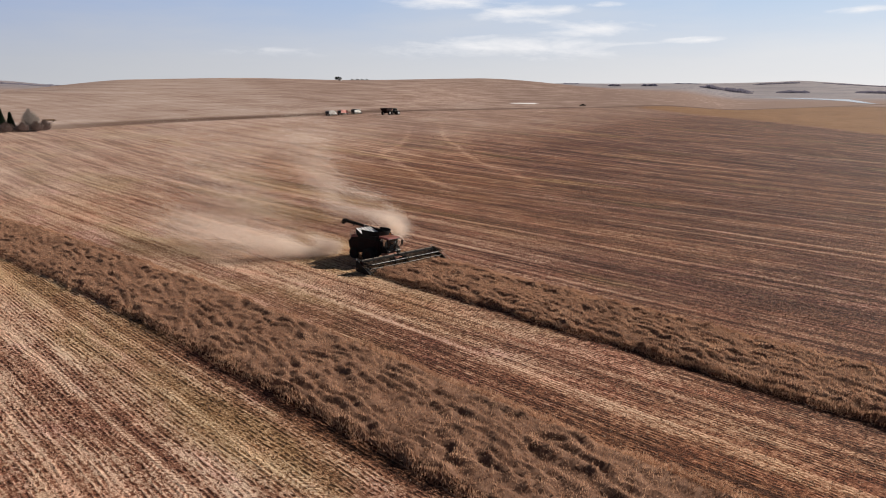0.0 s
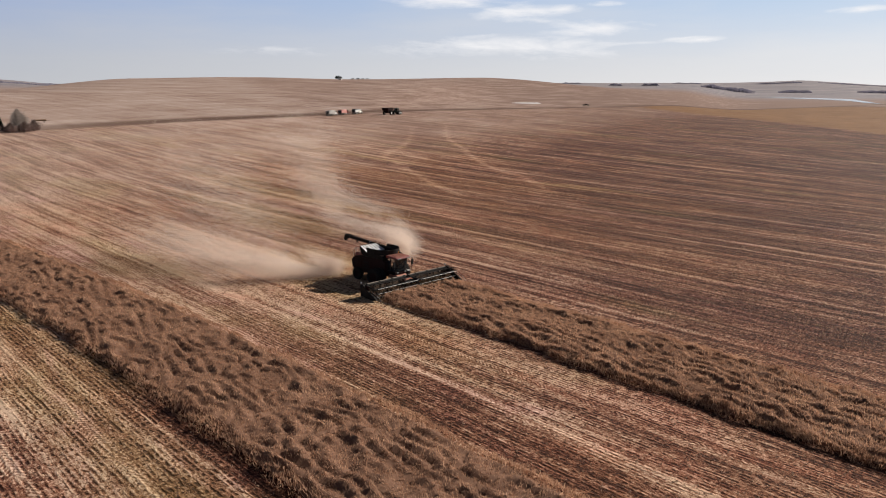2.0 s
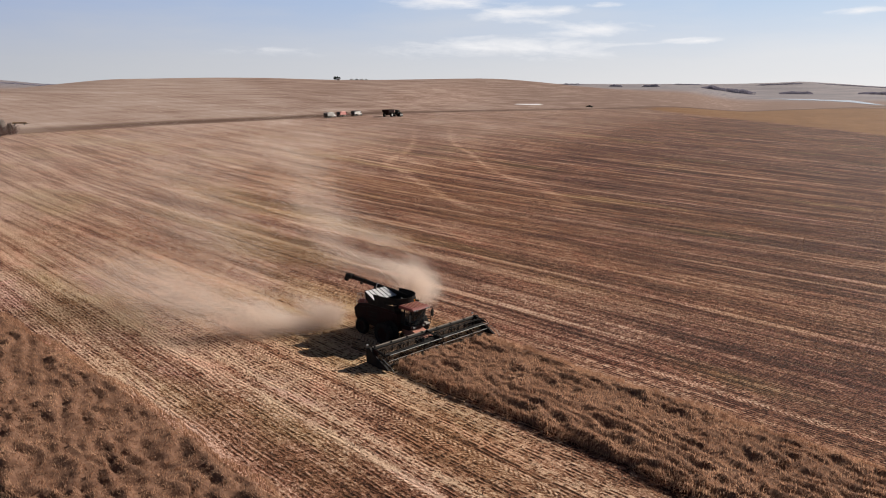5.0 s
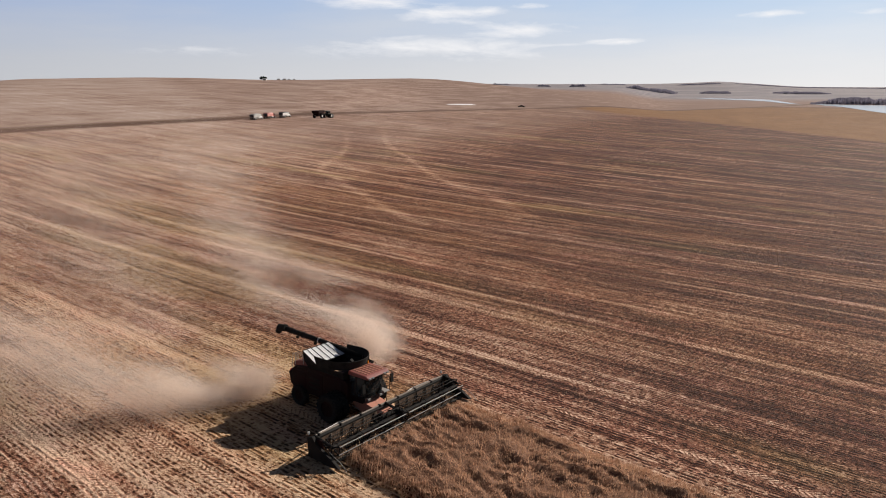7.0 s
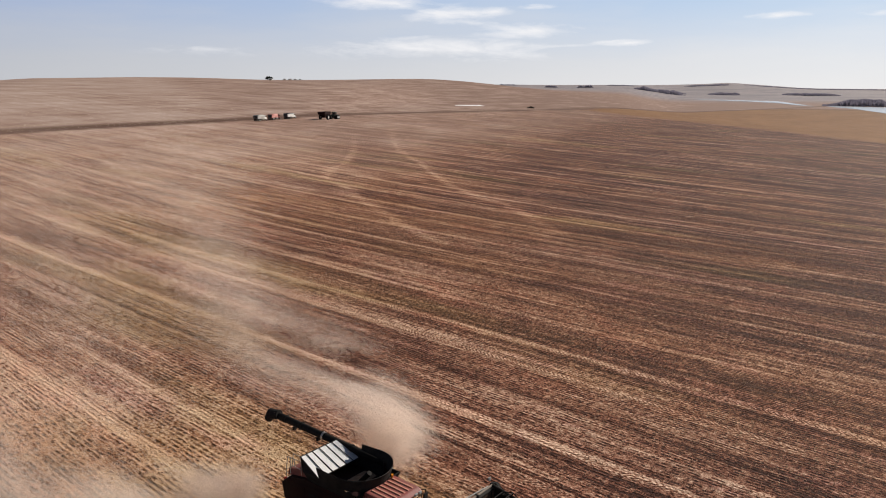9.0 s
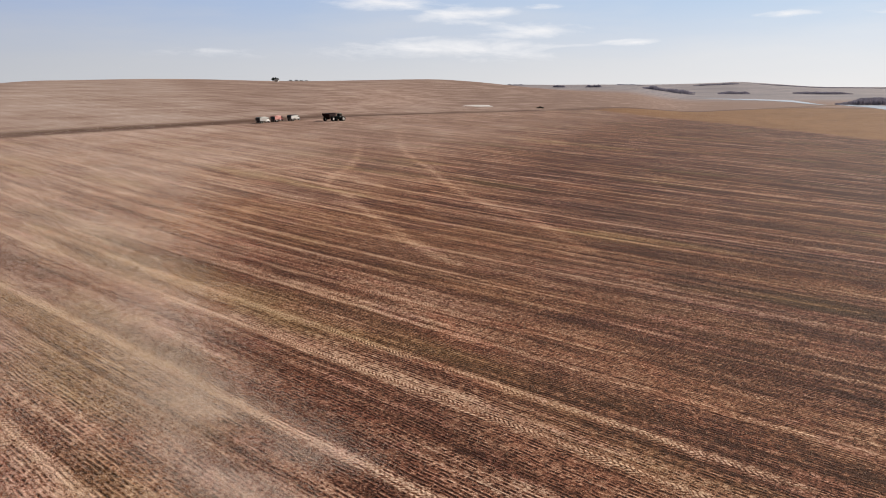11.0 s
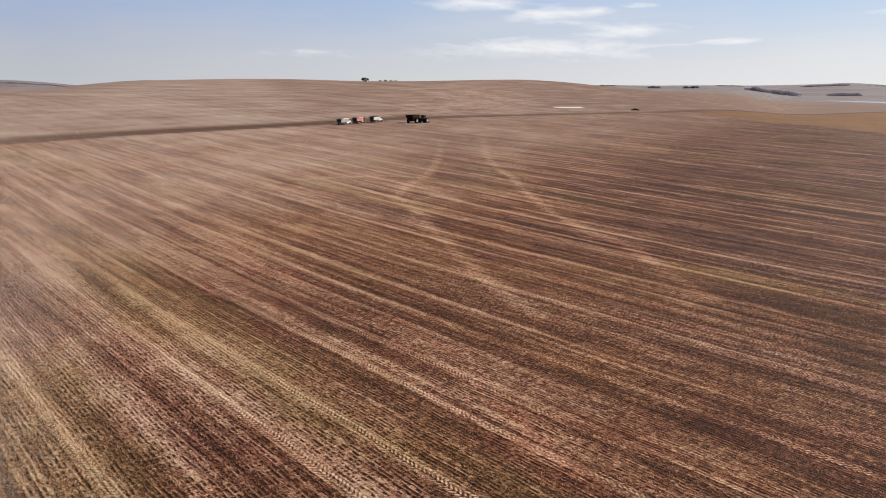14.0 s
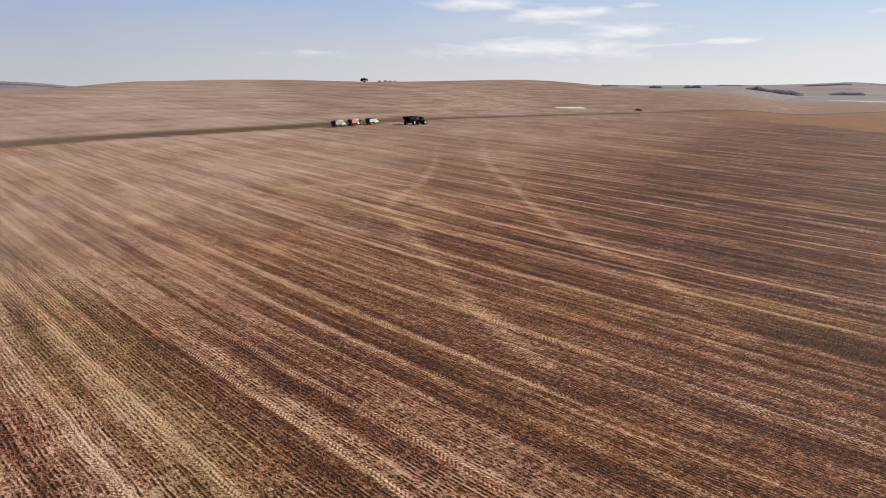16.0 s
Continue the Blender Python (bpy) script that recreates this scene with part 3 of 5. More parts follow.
def wheel(parent, x, y, r, w, rim, name="wheel"):
    """A tyre with lugs and a rim; the axle lies along y."""
    bm = B()
    seg = 28
    prof = [(r * 0.58, -w * 0.42), (r * 0.86, -w * 0.5), (r * 0.96, -w * 0.42), (r, -w * 0.2), (r, w * 0.2), (r * 0.96, w * 0.42), (r * 0.86, w * 0.5), (r * 0.58, w * 0.42)]
    rings = [[bm.verts.new((q * math.cos(2 * math.pi * i / seg), o, q * math.sin(2 * math.pi * i / seg))) for q, o in prof] for i in range(seg)]
    for i in range(seg):
        for j in range(len(prof)):
            k = (j + 1) % len(prof)
            bm.faces.new((rings[i][j], rings[i][k], rings[(i + 1) % seg][k], rings[(i + 1) % seg][j]))
    for i in range(22):
        a = 2 * math.pi * i / 22
        for s in (-1, 1):
            m = Matrix.Rotation(a + s * 0.07, 4, "Y") @ Matrix.Translation((r, s * w * 0.24, 0)) @ Matrix.Rotation(s * 0.6, 4, "X")
            box(bm, -0.03, 0.045, -w * 0.26, w * 0.26, -0.03, 0.03, m=m)
    tyre = part(name, bm, RUBBER, parent, "lugged black tyre", at=pose(x, y, r))
    bm = B()
    rod(bm, (0, -w * 0.3, 0), (0, w * 0.3, 0), r * 0.6, seg=24)
    rod(bm, (0, -w * 0.36, 0), (0, w * 0.36, 0), r * 0.2, seg=12)
    for i in range(8):
        a = 2 * math.pi * i / 8
        rod(bm, (r * 0.3 * math.cos(a), -w * 0.33, r * 0.3 * math.sin(a)), (r * 0.3 * math.cos(a), w * 0.33, r * 0.3 * math.sin(a)), 0.025, seg=6)
    part("rim", bm, rim, tyre, "dusty steel rim")
    return tyre


def rails(bm, pts, r=0.022):
    for a, b in zip(pts, pts[1:]):
        rod(bm, a, b, r, seg=6)
    return bm


def combine():
    x, y = COMBINE
    m = pose(x, y, float(ground_z(x, y)), math.degrees(-0.022), math.degrees(0.004), 4.0)
    c = thing("combine_harvester", m, "dusty red combine harvester cutting a strip of ripe crop", "combine")
    # body with its sloping rear hood
    bm = B()
    prism(bm, [(-3.55, 1.35), (-2.9, 0.95), (1.9, 0.95), (2.15, 1.25), (2.15, 2.75), (1.3, 2.95), (-1.9, 2.95), (-3.1, 2.75), (-3.75, 2.2)], -1.42, 1.42, bevel=0.07)
    part("body", bm, RED_SHADED, c, "red side panels with shade painted into their colour")
    for s in (-1, 1):
        for x0, x1, z0, z1 in ((-3.3, -1.9, 1.3, 2.55), (-1.82, -0.2, 1.15, 2.7), (-0.12, 1.7, 1.15, 2.7)):
            bm = box(B(), x0, x1, s * 1.43 - 0.025, s * 1.43 + 0.025, z0, z1, 0.02)
            part("side_panel", bm, RED_SHADED, c)
        for z in (1.5, 1.85, 2.2):
            part("louvre", box(B(), -1.6, -0.5, s * 1.475 - 0.015, s * 1.475 + 0.015, z, z + 0.12, 0.01), BLACK, c)
    # engine deck with red hood
    bm = prism(B(), [(-3.5, 2.6), (-3.4, 3.0), (-2.7, 3.2), (-1.7, 3.25), (-1.6, 2.9), (-3.0, 2.7)], -1.2, 1.2, bevel=0.06)
    part("engine_hood", bm, SUNLIT_RED, c, "red engine hood with sunlight painted into its colour")
    bm = box(B(), -2.6, -1.7, -0.6, 0.1, 3.2, 3.34, 0.03)
    part("air_intake", bm, BLACK, c)
    bm = rod(B(), (-2.2, 0.85, 3.1), (-2.2, 0.85, 3.75), 0.07, seg=12)
    rod(bm, (-2.2, 0.85, 3.75), (-2.32, 0.85, 3.9), 0.06, seg=12)
    part("exhaust", bm, STEEL, c)
    # straw chopper and spreader
    bm = prism(B(), [(-3.9, 0.75), (-3.2, 0.6), (-2.9, 1.3), (-3.75, 1.5)], -0.95, 0.95, bevel=0.04)
    part("chopper", bm, BLACK, c)
    for s in (-1, 1):
        part("spreader", rod(B(), (-3.75, s * 0.5, 0.6), (-3.75, s * 0.5, 0.74), 0.42, seg=18), BLACK, c)
    # grain tank: flared open hopper
    bm = B()
    lo = [(-1.6, -1.3), (1.75, -1.3), (1.75, 1.3), (-1.6, 1.3)]
    hi = [(-2.0, -1.5), (1.95, -1.62), (1.95, 1.62), (-2.0, 1.5)]
    rings = []
    for pts, z in ((lo, 2.75), (hi, 3.45)):
        rings.append([bm.verts.new((px, py, z)) for px, py in pts])
    inn = [[bm.verts.new((px * 0.97, py * 0.97, z)) for px, py in pts] for pts, z in ((hi, 3.45), (lo, 2.5))]
    loops = rings + inn
    for a, b in zip(loops, loops[1:]):
        for i in range(4):
            bm.faces.new((a[i], a[(i + 1) % 4], b[(i + 1) % 4], b[i]))
    bm.faces.new(inn[1])
    tank = part("grain_tank", bm, BLACK, c, "black open grain tank")
    # extension panels standing up round the tank, rounded at the front
    n, z0, z1 = 22, 3.44, 4.12
    base = [(-0.75, -1.52), (0.6, -1.6)] + [(0.6 + 1.5 * math.sin(a), -1.6 * math.cos(a)) for a in np.linspace(0.2, math.pi - 0.2, n)] + [(0.6, 1.6), (-0.75, 1.52)]
    bm = B()
    for off, flip in ((0.0, 1), (0.03, -1)):
        low = [bm.verts.new((px * (1 - off), py * (1 - off), z0)) for px, py in base]
        top = [bm.verts.new((px * (1.08 - off), py * (1.1 - off), z1 - 0.1 * abs(px - 0.3) / 2)) for px, py in base]
        for i in range(len(base) - 1):
            bm.faces.new((low[i], low[i + 1], top[i + 1], top[i])[::flip])
    part("tank_extension", bm, BLACK, tank, "black curved extension sheet")
    bm = B()
    pts = [(px * 1.07, py * 1.09, z1 - 0.1 * abs(px - 0.3) / 2) for px, py in base]
    rails(bm, pts, 0.025)
    part("tank_rim", bm, BLACK, tank)
    # bright covers leaning back over the rear of the tank, with black ribs
    for y0, y1, y2, y3 in ((-1.48, -0.52, -0.5, -1.3), (-0.5, 0.48, 0.46, -0.48), (0.5, 1.46, 1.28, 0.48)):
        q = ((-0.8, y0, 3.40), (-0.8, y1, 3.40), (-2.35, y2, 4.02), (-2.35, y3, 4.02))
        bm = B()
        f = bm.faces.new([bm.verts.new(p) for p in q])
        f.normal_update()
        r = bmesh.ops.extrude_face_region(bm, geom=[f])
        bmesh.ops.translate(bm, vec=f.normal * 0.025, verts=[v for v in r["geom"] if isinstance(v, bmesh.types.BMVert)])
        part("tank_flap", bm, PALESHEET, tank, "bright folding sheet flap")
        bm = rails(B(), [*q, q[0]], 0.03)
        rod(bm, (-0.8, (y0 + y1) / 2, 3.43), (-2.35, (y2 + y3) / 2, 4.05), 0.022, seg=6)
        part("flap_rim", bm, BLACK, tank)
    bm = B()
    q = ((-0.8, -1.5, 3.4), (-1.98, -1.5, 3.42), (-2.35, -1.3, 4.0))
    v0, v1 = [bm.verts.new(p) for p in q], [bm.verts.new((px, py + 0.03, pz)) for px, py, pz in q]
    bm.faces.new(v0), bm.faces.new(v1[::-1])
    for k in range(3):
        bm.faces.new((v0[k], v0[(k + 1) % 3], v1[(k + 1) % 3], v1[k]))
    part("tank_cheek", bm, BLACK, tank)
    part("bubble_auger", rod(B(), (0.1, 0.1, 2.5), (1.2, 0.1, 3.75), 0.13, seg=14), BLACK, tank, "filling auger spout")
    part("grain", prism(B(), [(-1.5, 2.5), (1.6, 2.5), (1.55, 2.72), (0.3, 3.05), (-1.45, 2.7)], -1.2, 1.2), CHAFF, tank, "heap of grain in the tank")
    # unloading auger folded along the far side
    a, b = Vector((1.0, 1.75, 3.45)), Vector((-7.0, 1.0, 4.25))
    bm = rod(B(), a, b, 0.2, seg=16)
    aug = part("unloading_auger", bm, BLACK, c, "long dark unloading tube folded back", True)
    bm = rod(B(), b + Vector((0.3, 0, 0.05)), b + Vector((-0.45, -0.05, -0.05)), 0.27, 0.3, seg=14)
    rod(bm, b + Vector((-0.3, 0, 0)), b + Vector((-0.62, -0.05, -0.42)), 0.27, 0.24, seg=14)
    part("spout", bm, RUBBER, aug)
    for f in (0.3, 0.55, 0.75, 0.9):
        p = a.lerp(b, f)
        part("clamp_ring", rod(B(), p - (b - a).normalized() * 0.05, p + (b - a).normalized() * 0.05, 0.235, seg=16), STEEL if f == 0.55 else BLACK, aug)
    for f in (0.6, 0.82):
        p = a.lerp(b, f)
        part("work_lamp", box(B(), p.x - 0.08, p.x + 0.08, p.y - 0.1, p.y + 0.1, p.z - 0.42, p.z - 0.22, 0.02), BLACK, aug)
    part("auger_elbow", rod(B(), (1.0, 1.6, 2.5), (1.0, 1.75, 3.62), 0.26, seg=14), RED_SHADED, c)
    part("auger_rest", rod(B(), (-3.0, 1.3, 2.8), (-3.0, 1.45, 3.95), 0.05, seg=8), BLACK, c)
    # cab
    cab = part("cab", prism(B(), [(1.98, 1.35), (3.2, 1.35), (3.45, 1.55), (3.42, 1.75), (2.0, 1.75)], -0.98, 0.98, bevel=0.03), RED_SHADED, c)
    part("seat", prism(B(), [(2.25, 1.75), (2.8, 1.75), (2.8, 2.1), (2.42, 2.15), (2.35, 2.7), (2.2, 2.7)], -0.28, 0.28, bevel=0.05), BLACK, cab)
    part("steering_column", rod(B(), (3.2, 0, 1.7), (2.95, 0, 2.35), 0.05, seg=8), BLACK, cab)
    for px, py, qx, qy in ((2.02, -0.96, 2.02, -0.98), (2.02, 0.96, 2.02, 0.98), (3.3, -0.82, 3.42, -0.9), (3.3, 0.82, 3.42, 0.9), (2.6, -0.98, 2.62, -1.0), (2.6, 0.98, 2.62, 1.0)):
        part("pillar", rod(B(), (px, py, 1.72), (qx, qy, 3.2), 0.045, seg=8), BLACK, cab)
    front = [(3.32 + 0.16 * math.cos(a), 0.84 * math.sin(a)) for a in np.linspace(-1.5, 1.5, 9)]
    bm = B()
    low, top = [bm.verts.new((px, py, 1.74)) for px, py in front], [bm.verts.new((px + 0.1, py * 1.07, 3.2)) for px, py in front]
    for i in range(8):
        bm.faces.new((low[i], low[i + 1], top[i + 1], top[i]))
    part("windscreen", bm, GLASS, cab, "curved tinted windscreen", True)
    for s in (-1, 1):
        for x0, x1 in ((2.06, 2.56), (2.64, 3.27)):
            bm = B()
            bm.faces.new([bm.verts.new(p) for p in ((x0, s * 0.97, 1.76), (x1, s * (0.97 if x1 < 3 else 0.84), 1.76), (x1 + 0.06, s * (0.98 if x1 < 3 else 0.9), 3.19), (x0, s * 0.98, 3.19))])
            part("side_window", bm, GLASS, cab, "tinted side glass")
    bm = prism(B(), [(1.85, 3.2), (3.75, 3.2), (3.85, 3.3), (3.6, 3.45), (2.0, 3.5)], -1.08, 1.08, bevel=0.06)
    roof = part("cab_roof", bm, SUNLIT_RED, c, "red cab roof with ribs, sunlight painted into its colour")
    for k in range(6):
        yy = -0.75 + 0.3 * k
        part("roof_rib", prism(B(), [(2.1, 3.48), (3.5, 3.44), (3.45, 3.49), (2.15, 3.535)], yy - 0.05, yy + 0.05, bevel=0.012), DUSTY_SUNLIT_RED, roof)
    for yy in (-0.9, -0.6, 0.6, 0.9):
        part("roof_lamp", box(B(), 3.78, 3.88, yy - 0.1, yy + 0.1, 3.22, 3.34, 0.02), LAMP, roof, "clear work lamp")
    part("beacon", rod(B(), (2.1, 0.8, 3.5), (2.1, 0.8, 3.7), 0.06, seg=10), plain("amber_lens", (0.7, 0.25, 0.02), (0.6, 0.2, 0.02), 4, 0.2, bump=0), roof, "amber warning beacon")
    for s in (-1, 1):
        mir = part("mirror_arm", rails(B(), [(3.3, s * 0.95, 3.15), (3.75, s * 1.45, 3.2), (3.75, s * 1.45, 2.2), (3.3, s * 0.95, 2.0)]), BLACK, c)
        part("mirror", box(B(), 3.7, 3.78, s * 1.45 - 0.15, s * 1.45 + 0.15, 2.35, 3.0, 0.03), BLACK, mir)
    # ladder, platform and rails on the left side of the cab
    bm = box(B(), 1.9, 3.3, 1.0, 1.75, 1.5, 1.56, 0.01)
    part("platform", bm, STEEL, c)
    bm = B()
    for px in (1.95, 2.6, 3.28):
        rod(bm, (px, 1.73, 1.55), (px, 1.73, 2.6), 0.022, seg=6)
    rails(bm, [(1.95, 1.73, 2.6), (3.28, 1.73, 2.6), (3.28, 1.1, 2.6)])
    rails(bm, [(1.95, 1.73, 2.1), (3.28, 1.73, 2.1)])
    part("handrail", bm, BLACK, c)
    bm = B()
    for s in (-0.2, 0.2):
        rod(bm, (2.6 + s, 1.78, 1.5), (2.6 + s, 2.0, 0.45), 0.025, seg=6)
    for k in range(4):
        rod(bm, (2.4, 1.8 + 0.055 * k, 1.3 - 0.26 * k), (2.8, 1.8 + 0.055 * k, 1.3 - 0.26 * k), 0.03, seg=6)
    part("ladder", bm, BLACK, c)
    # ladder and rails at the rear
    bm = B()
    for s in (-0.95, -0.55):
        rails(bm, [(-3.85, s, 1.1), (-3.9, s, 2.6), (-3.75, s, 3.45), (-3.25, s, 3.45), (-3.2, s, 2.9)])
    for k in range(7):
        rod(bm, (-3.87, -0.95, 1.2 + 0.25 * k), (-3.87, -0.55, 1.2 + 0.25 * k), 0.02, seg=6)
    part("rear_ladder", bm, STEEL, c)
    bm = B()
    rails(bm, [(-3.2, -1.25, 2.8), (-3.2, -1.25, 3.7), (-2.3, -1.3, 3.75), (-2.3, -1.3, 3.0)])
    rails(bm, [(-3.2, -1.25, 3.3), (-2.3, -1.3, 3.3)])
    part("deck_rail", bm, STEEL, c)
    part("rear_lamp", box(B(), -3.84, -3.76, -1.2, -1.0, 2.1, 2.3, 0.02), plain("red_lens", (0.4, 0.02, 0.015), (0.35, 0.02, 0.015), 4, 0.2, bump=0), c, "red tail lamp")
    for yy in (-0.6, 0.6):
        part("headlamp", box(B(), 3.42, 3.5, yy - 0.12, yy + 0.12, 1.52, 1.68, 0.02), LAMP, c, "clear headlamp")
    # running gear
    part("front_axle", rod(B(), (1.35, -1.9, 0.95), (1.35, 1.9, 0.95), 0.2, seg=12), BLACK, c)
    part("rear_axle", rod(B(), (-2.45, -1.5, 0.7), (-2.45, 1.5, 0.7), 0.13, seg=12), BLACK, c)
    for s in (-1, 1):
        wheel(c, 1.35, s * 1.62, 0.98, 0.62, RED_SHADED)
        wheel(c, 1.35, s * 2.32, 0.98, 0.62, RED_SHADED)
        wheel(c, -2.45, s * 1.5, 0.72, 0.5, RED_SHADED)
    # feeder house
    bm = prism(B(), [(2.0, 0.95), (2.2, 1.45), (3.1, 1.36), (4.75, 0.98), (4.65, 0.3), (3.6, 0.38)], -0.75, 0.75, bevel=0.04)
    part("feeder_house", bm, DUSTY_SUNLIT_RED, c, "dusty red feeder house with sunlight painted into its colour")
    for s in (-1, 1):
        part("lift_cylinder", rod(B(), (1.9, s * 0.62, 0.75), (4.2, s * 0.62, 0.45), 0.06, seg=8), STEEL, c)
    # the body is compact beside its wide header
    for ob in c.children:
        ob.matrix_basis = pose(4.4, 0, 0) @ Matrix.Scale(0.86, 4) @ pose(-4.4, 0, 0) @ ob.matrix_basis
    header(c)
    return c


def header(c):
    """The wide draper header; x ahead, the cut runs along y."""
    W, X = 5.75, 4.4
    back = B()
    rod(back, (X, -W, 1.1), (X, W, 1.1), 0.10, seg=12)
    box(back, X - 0.06, X + 0.06, -W, -0.8, 0.3, 0.42)
    box(back, X - 0.06, X + 0.06, 0.8, W, 0.3, 0.42)
    for yy in np.linspace(-W + 0.15, W - 0.15, 9):
        if abs(yy) > 0.8:
            box(back, X - 0.05, X + 0.05, yy - 0.05, yy + 0.05, 0.35, 1.1)
    h = part("header", back, BLACK, c, "wide black draper header")
    h.matrix_basis = pose(X, 0, 0) @ Matrix.Diagonal((1.2, 1, 1, 1)) @ pose(-X, 0, 0)
    part("back_tube", rod(B(), (X - 0.02, -W + 0.1, 1.23), (X - 0.02, W - 0.1, 1.23), 0.05, seg=10), BEIGE, h, "sunlit beige top tube")
    for yy in np.arange(-W + 0.4, W - 0.3, 1.62):
        part("tube_clamp", box(B(), X - 0.1, X + 0.08, yy - 0.05, yy + 0.05, 1.14, 1.3, 0.015), BLACK, h)
    for s in (-1, 1):
        part("back_sheet", box(B(), X + 0.05, X + 0.075, min(s * 0.8, s * (W - 0.05)), max(s * 0.8, s * (W - 0.05)), 0.32, 1.05), SHEET, h)
        for k in range(6):
            yy = s * (1.1 + 0.86 * k)
            part("back_rib", box(B(), X + 0.075, X + 0.11, yy - 0.03, yy + 0.03, 0.34, 1.02, 0.01), BEIGE if k % 3 == 1 else BLACK, h)
        bm = prism(B(), [(X + 0.1, 0.34), (X + 1.05, 0.12), (X + 1.05, 0.16), (X + 0.1, 0.4)], min(s * 0.85, s * (W - 0.12)), max(s * 0.85, s * (W - 0.12)))
        part("draper_belt", bm, SHEET, h, "dark canvas draper with chaff")
        for k in range(15):
            yy = s * (0.98 + 0.31 * k)
            part("belt_slat", prism(B(), [(X + 0.12, 0.405), (X + 1.03, 0.165), (X + 1.03, 0.19), (X + 0.12, 0.43)], yy - 0.02, yy + 0.02), BLACK if k % 3 else CHAFF, h)
    part("feed_draper", prism(B(), [(X - 0.2, 0.42), (X + 1.1, 0.1), (X + 1.1, 0.14), (X - 0.2, 0.5)], -0.8, 0.8), CANVAS, h)
    part("feed_drum", rod(B(), (X + 0.15, -0.75, 0.62), (X + 0.15, 0.75, 0.62), 0.2, seg=14), BLACK, h)
    bm = box(B(), X + 1.05, X + 1.2, -W, W, 0.08, 0.14, 0.01)
    part("cutter_bar", bm, DULL, h, "worn steel cutter bar")
    guard = part("knife_guard", rod(B(), (X + 1.18, 0, 0.11), (X + 1.36, 0, 0.09), 0.022, 0.006, seg=4), BLACK, h, at=pose(0, -W + 0.05, 0))
    for yy in np.arange(-W + 0.202, W, 0.152):
        g = new("knife_guard", guard.data)
        g.parent, g.matrix_basis = h, pose(0, yy, 0)
    # the reel, in two halves, with six bats
    cx, cz, R = X + 0.95, 0.88, 0.5
    for s in (-1, 1):
        y0, y1 = s * 0.12, s * (W - 0.28)
        reel = part("reel", rod(B(), (cx, y0, cz), (cx, y1, cz), 0.11, seg=12), BLACK, h, "black pick-up reel")
        for k in range(6):
            a = 2 * math.pi * k / 6 + 0.35
            px, pz = cx + R * math.cos(a), cz + R * math.sin(a)
            part("bat", rod(B(), (px, y0, pz), (px, y1, pz), 0.021, seg=8), STEEL if k in (0, 5) else BLACK, reel, "worn tubular reel bat")
            t = B()
            for yy in np.arange(min(y0, y1) + 0.1, max(y0, y1), 0.15):
                rod(t, (px, yy, pz), (px + 0.05, yy, pz - 0.27), 0.011, 0.006, seg=3)
            part("tines", t, BLACK, reel)
        for f in (0.0, 0.33, 0.66, 1.0):
            yy = y0 + (y1 - y0) * f
            sp = B()
            for k in range(6):
                a = 2 * math.pi * k / 6 + 0.35
                e = (cx + R * math.cos(a), yy, cz + R * math.sin(a))
                rod(sp, (cx, yy, cz), e, 0.03, seg=6)
                a2 = a + math.pi / 3
                rod(sp, e, (cx + R * math.cos(a2), yy, cz + R * math.sin(a2)), 0.02, seg=6)
            part("reel_spider", sp, BLACK, reel)
    for yy in (-W + 0.12, 0.0, W - 0.12):
        arm = rod(B(), (X, yy, 1.25), (cx + 0.1, yy, cz + 0.12), 0.08, seg=8)
        rod(arm, (X + 0.1, yy, 0.8), (X + 0.75, yy, cz + 0.1), 0.045, seg=8)
        part("reel_arm", arm, BLACK, h)
        if abs(yy) < 1:
            part("reel_motor", box(B(), cx - 0.22, cx + 0.25, yy - 0.13, yy + 0.13, cz - 0.2, cz + 0.28, 0.05), BLACK, h)
    part("drive_shield", box(B(), X - 0.1, X + 0.55, -W - 0.02, -W + 0.2, 0.5, 1.2, 0.06), RED_SHADED, h, "red drive shield")
    # crop dividers at both ends
    for s in (-1, 1):
        bm = prism(B(), [(X - 0.15, 0.15), (X - 0.2, 1.2), (X + 0.1, 1.32), (X + 0.45, 0.85), (X + 1.2, 0.5), (X + 1.75, 0.1), (X + 1.1, 0.05)], min(s * W, s * (W + 0.2)), max(s * W, s * (W + 0.2)), bevel=0.03)
        dv = part("divider", bm, BLACK, h, "black pointed crop divider")
        part("divider_rod", rails(B(), [(X + 1.1, s * (W + 0.1), 0.8), (X + 1.85, s * (W + 0.14), 0.45), (X + 2.15, s * (W + 0.12), 0.12)], 0.02), STEEL, dv)
        part("end_light", box(B(), X - 0.28, X - 0.2, s * (W + 0.05) - 0.08, s * (W + 0.05) + 0.08, 1.3, 1.46, 0.02), LAMP, h)
        part("stabiliser_wheel", rod(B(), (X - 0.45, s * 3.6 - 0.1, 0.32), (X - 0.45, s * 3.6 + 0.1, 0.32), 0.32, seg=18), RUBBER, h)
        part("brace", rails(B(), [(X - 0.1, s * (W - 0.3), 1.2), (X - 0.55, s * 3.3, 0.95), (X - 0.1, s * 2.2, 1.2)], 0.035), STEEL, h)
    cut = B()
    rng = random.Random(5)
    for _ in range(750):
        yy = rng.uniform(-W + 0.3, W - 0.3)
        xx = X + rng.uniform(0.15, 1.05)
        zz = 0.44 - (xx - X) * 0.26 + rng.uniform(0, 0.2)
        d = Vector((rng.uniform(-1, 1), rng.uniform(-1, 1), rng.uniform(-0.1, 0.5))).normalized() * rng.uniform(0.12, 0.4)
        rod(cut, (xx, yy, zz), Vector((xx, yy, zz)) + d, 0.03, 0.01, seg=3)
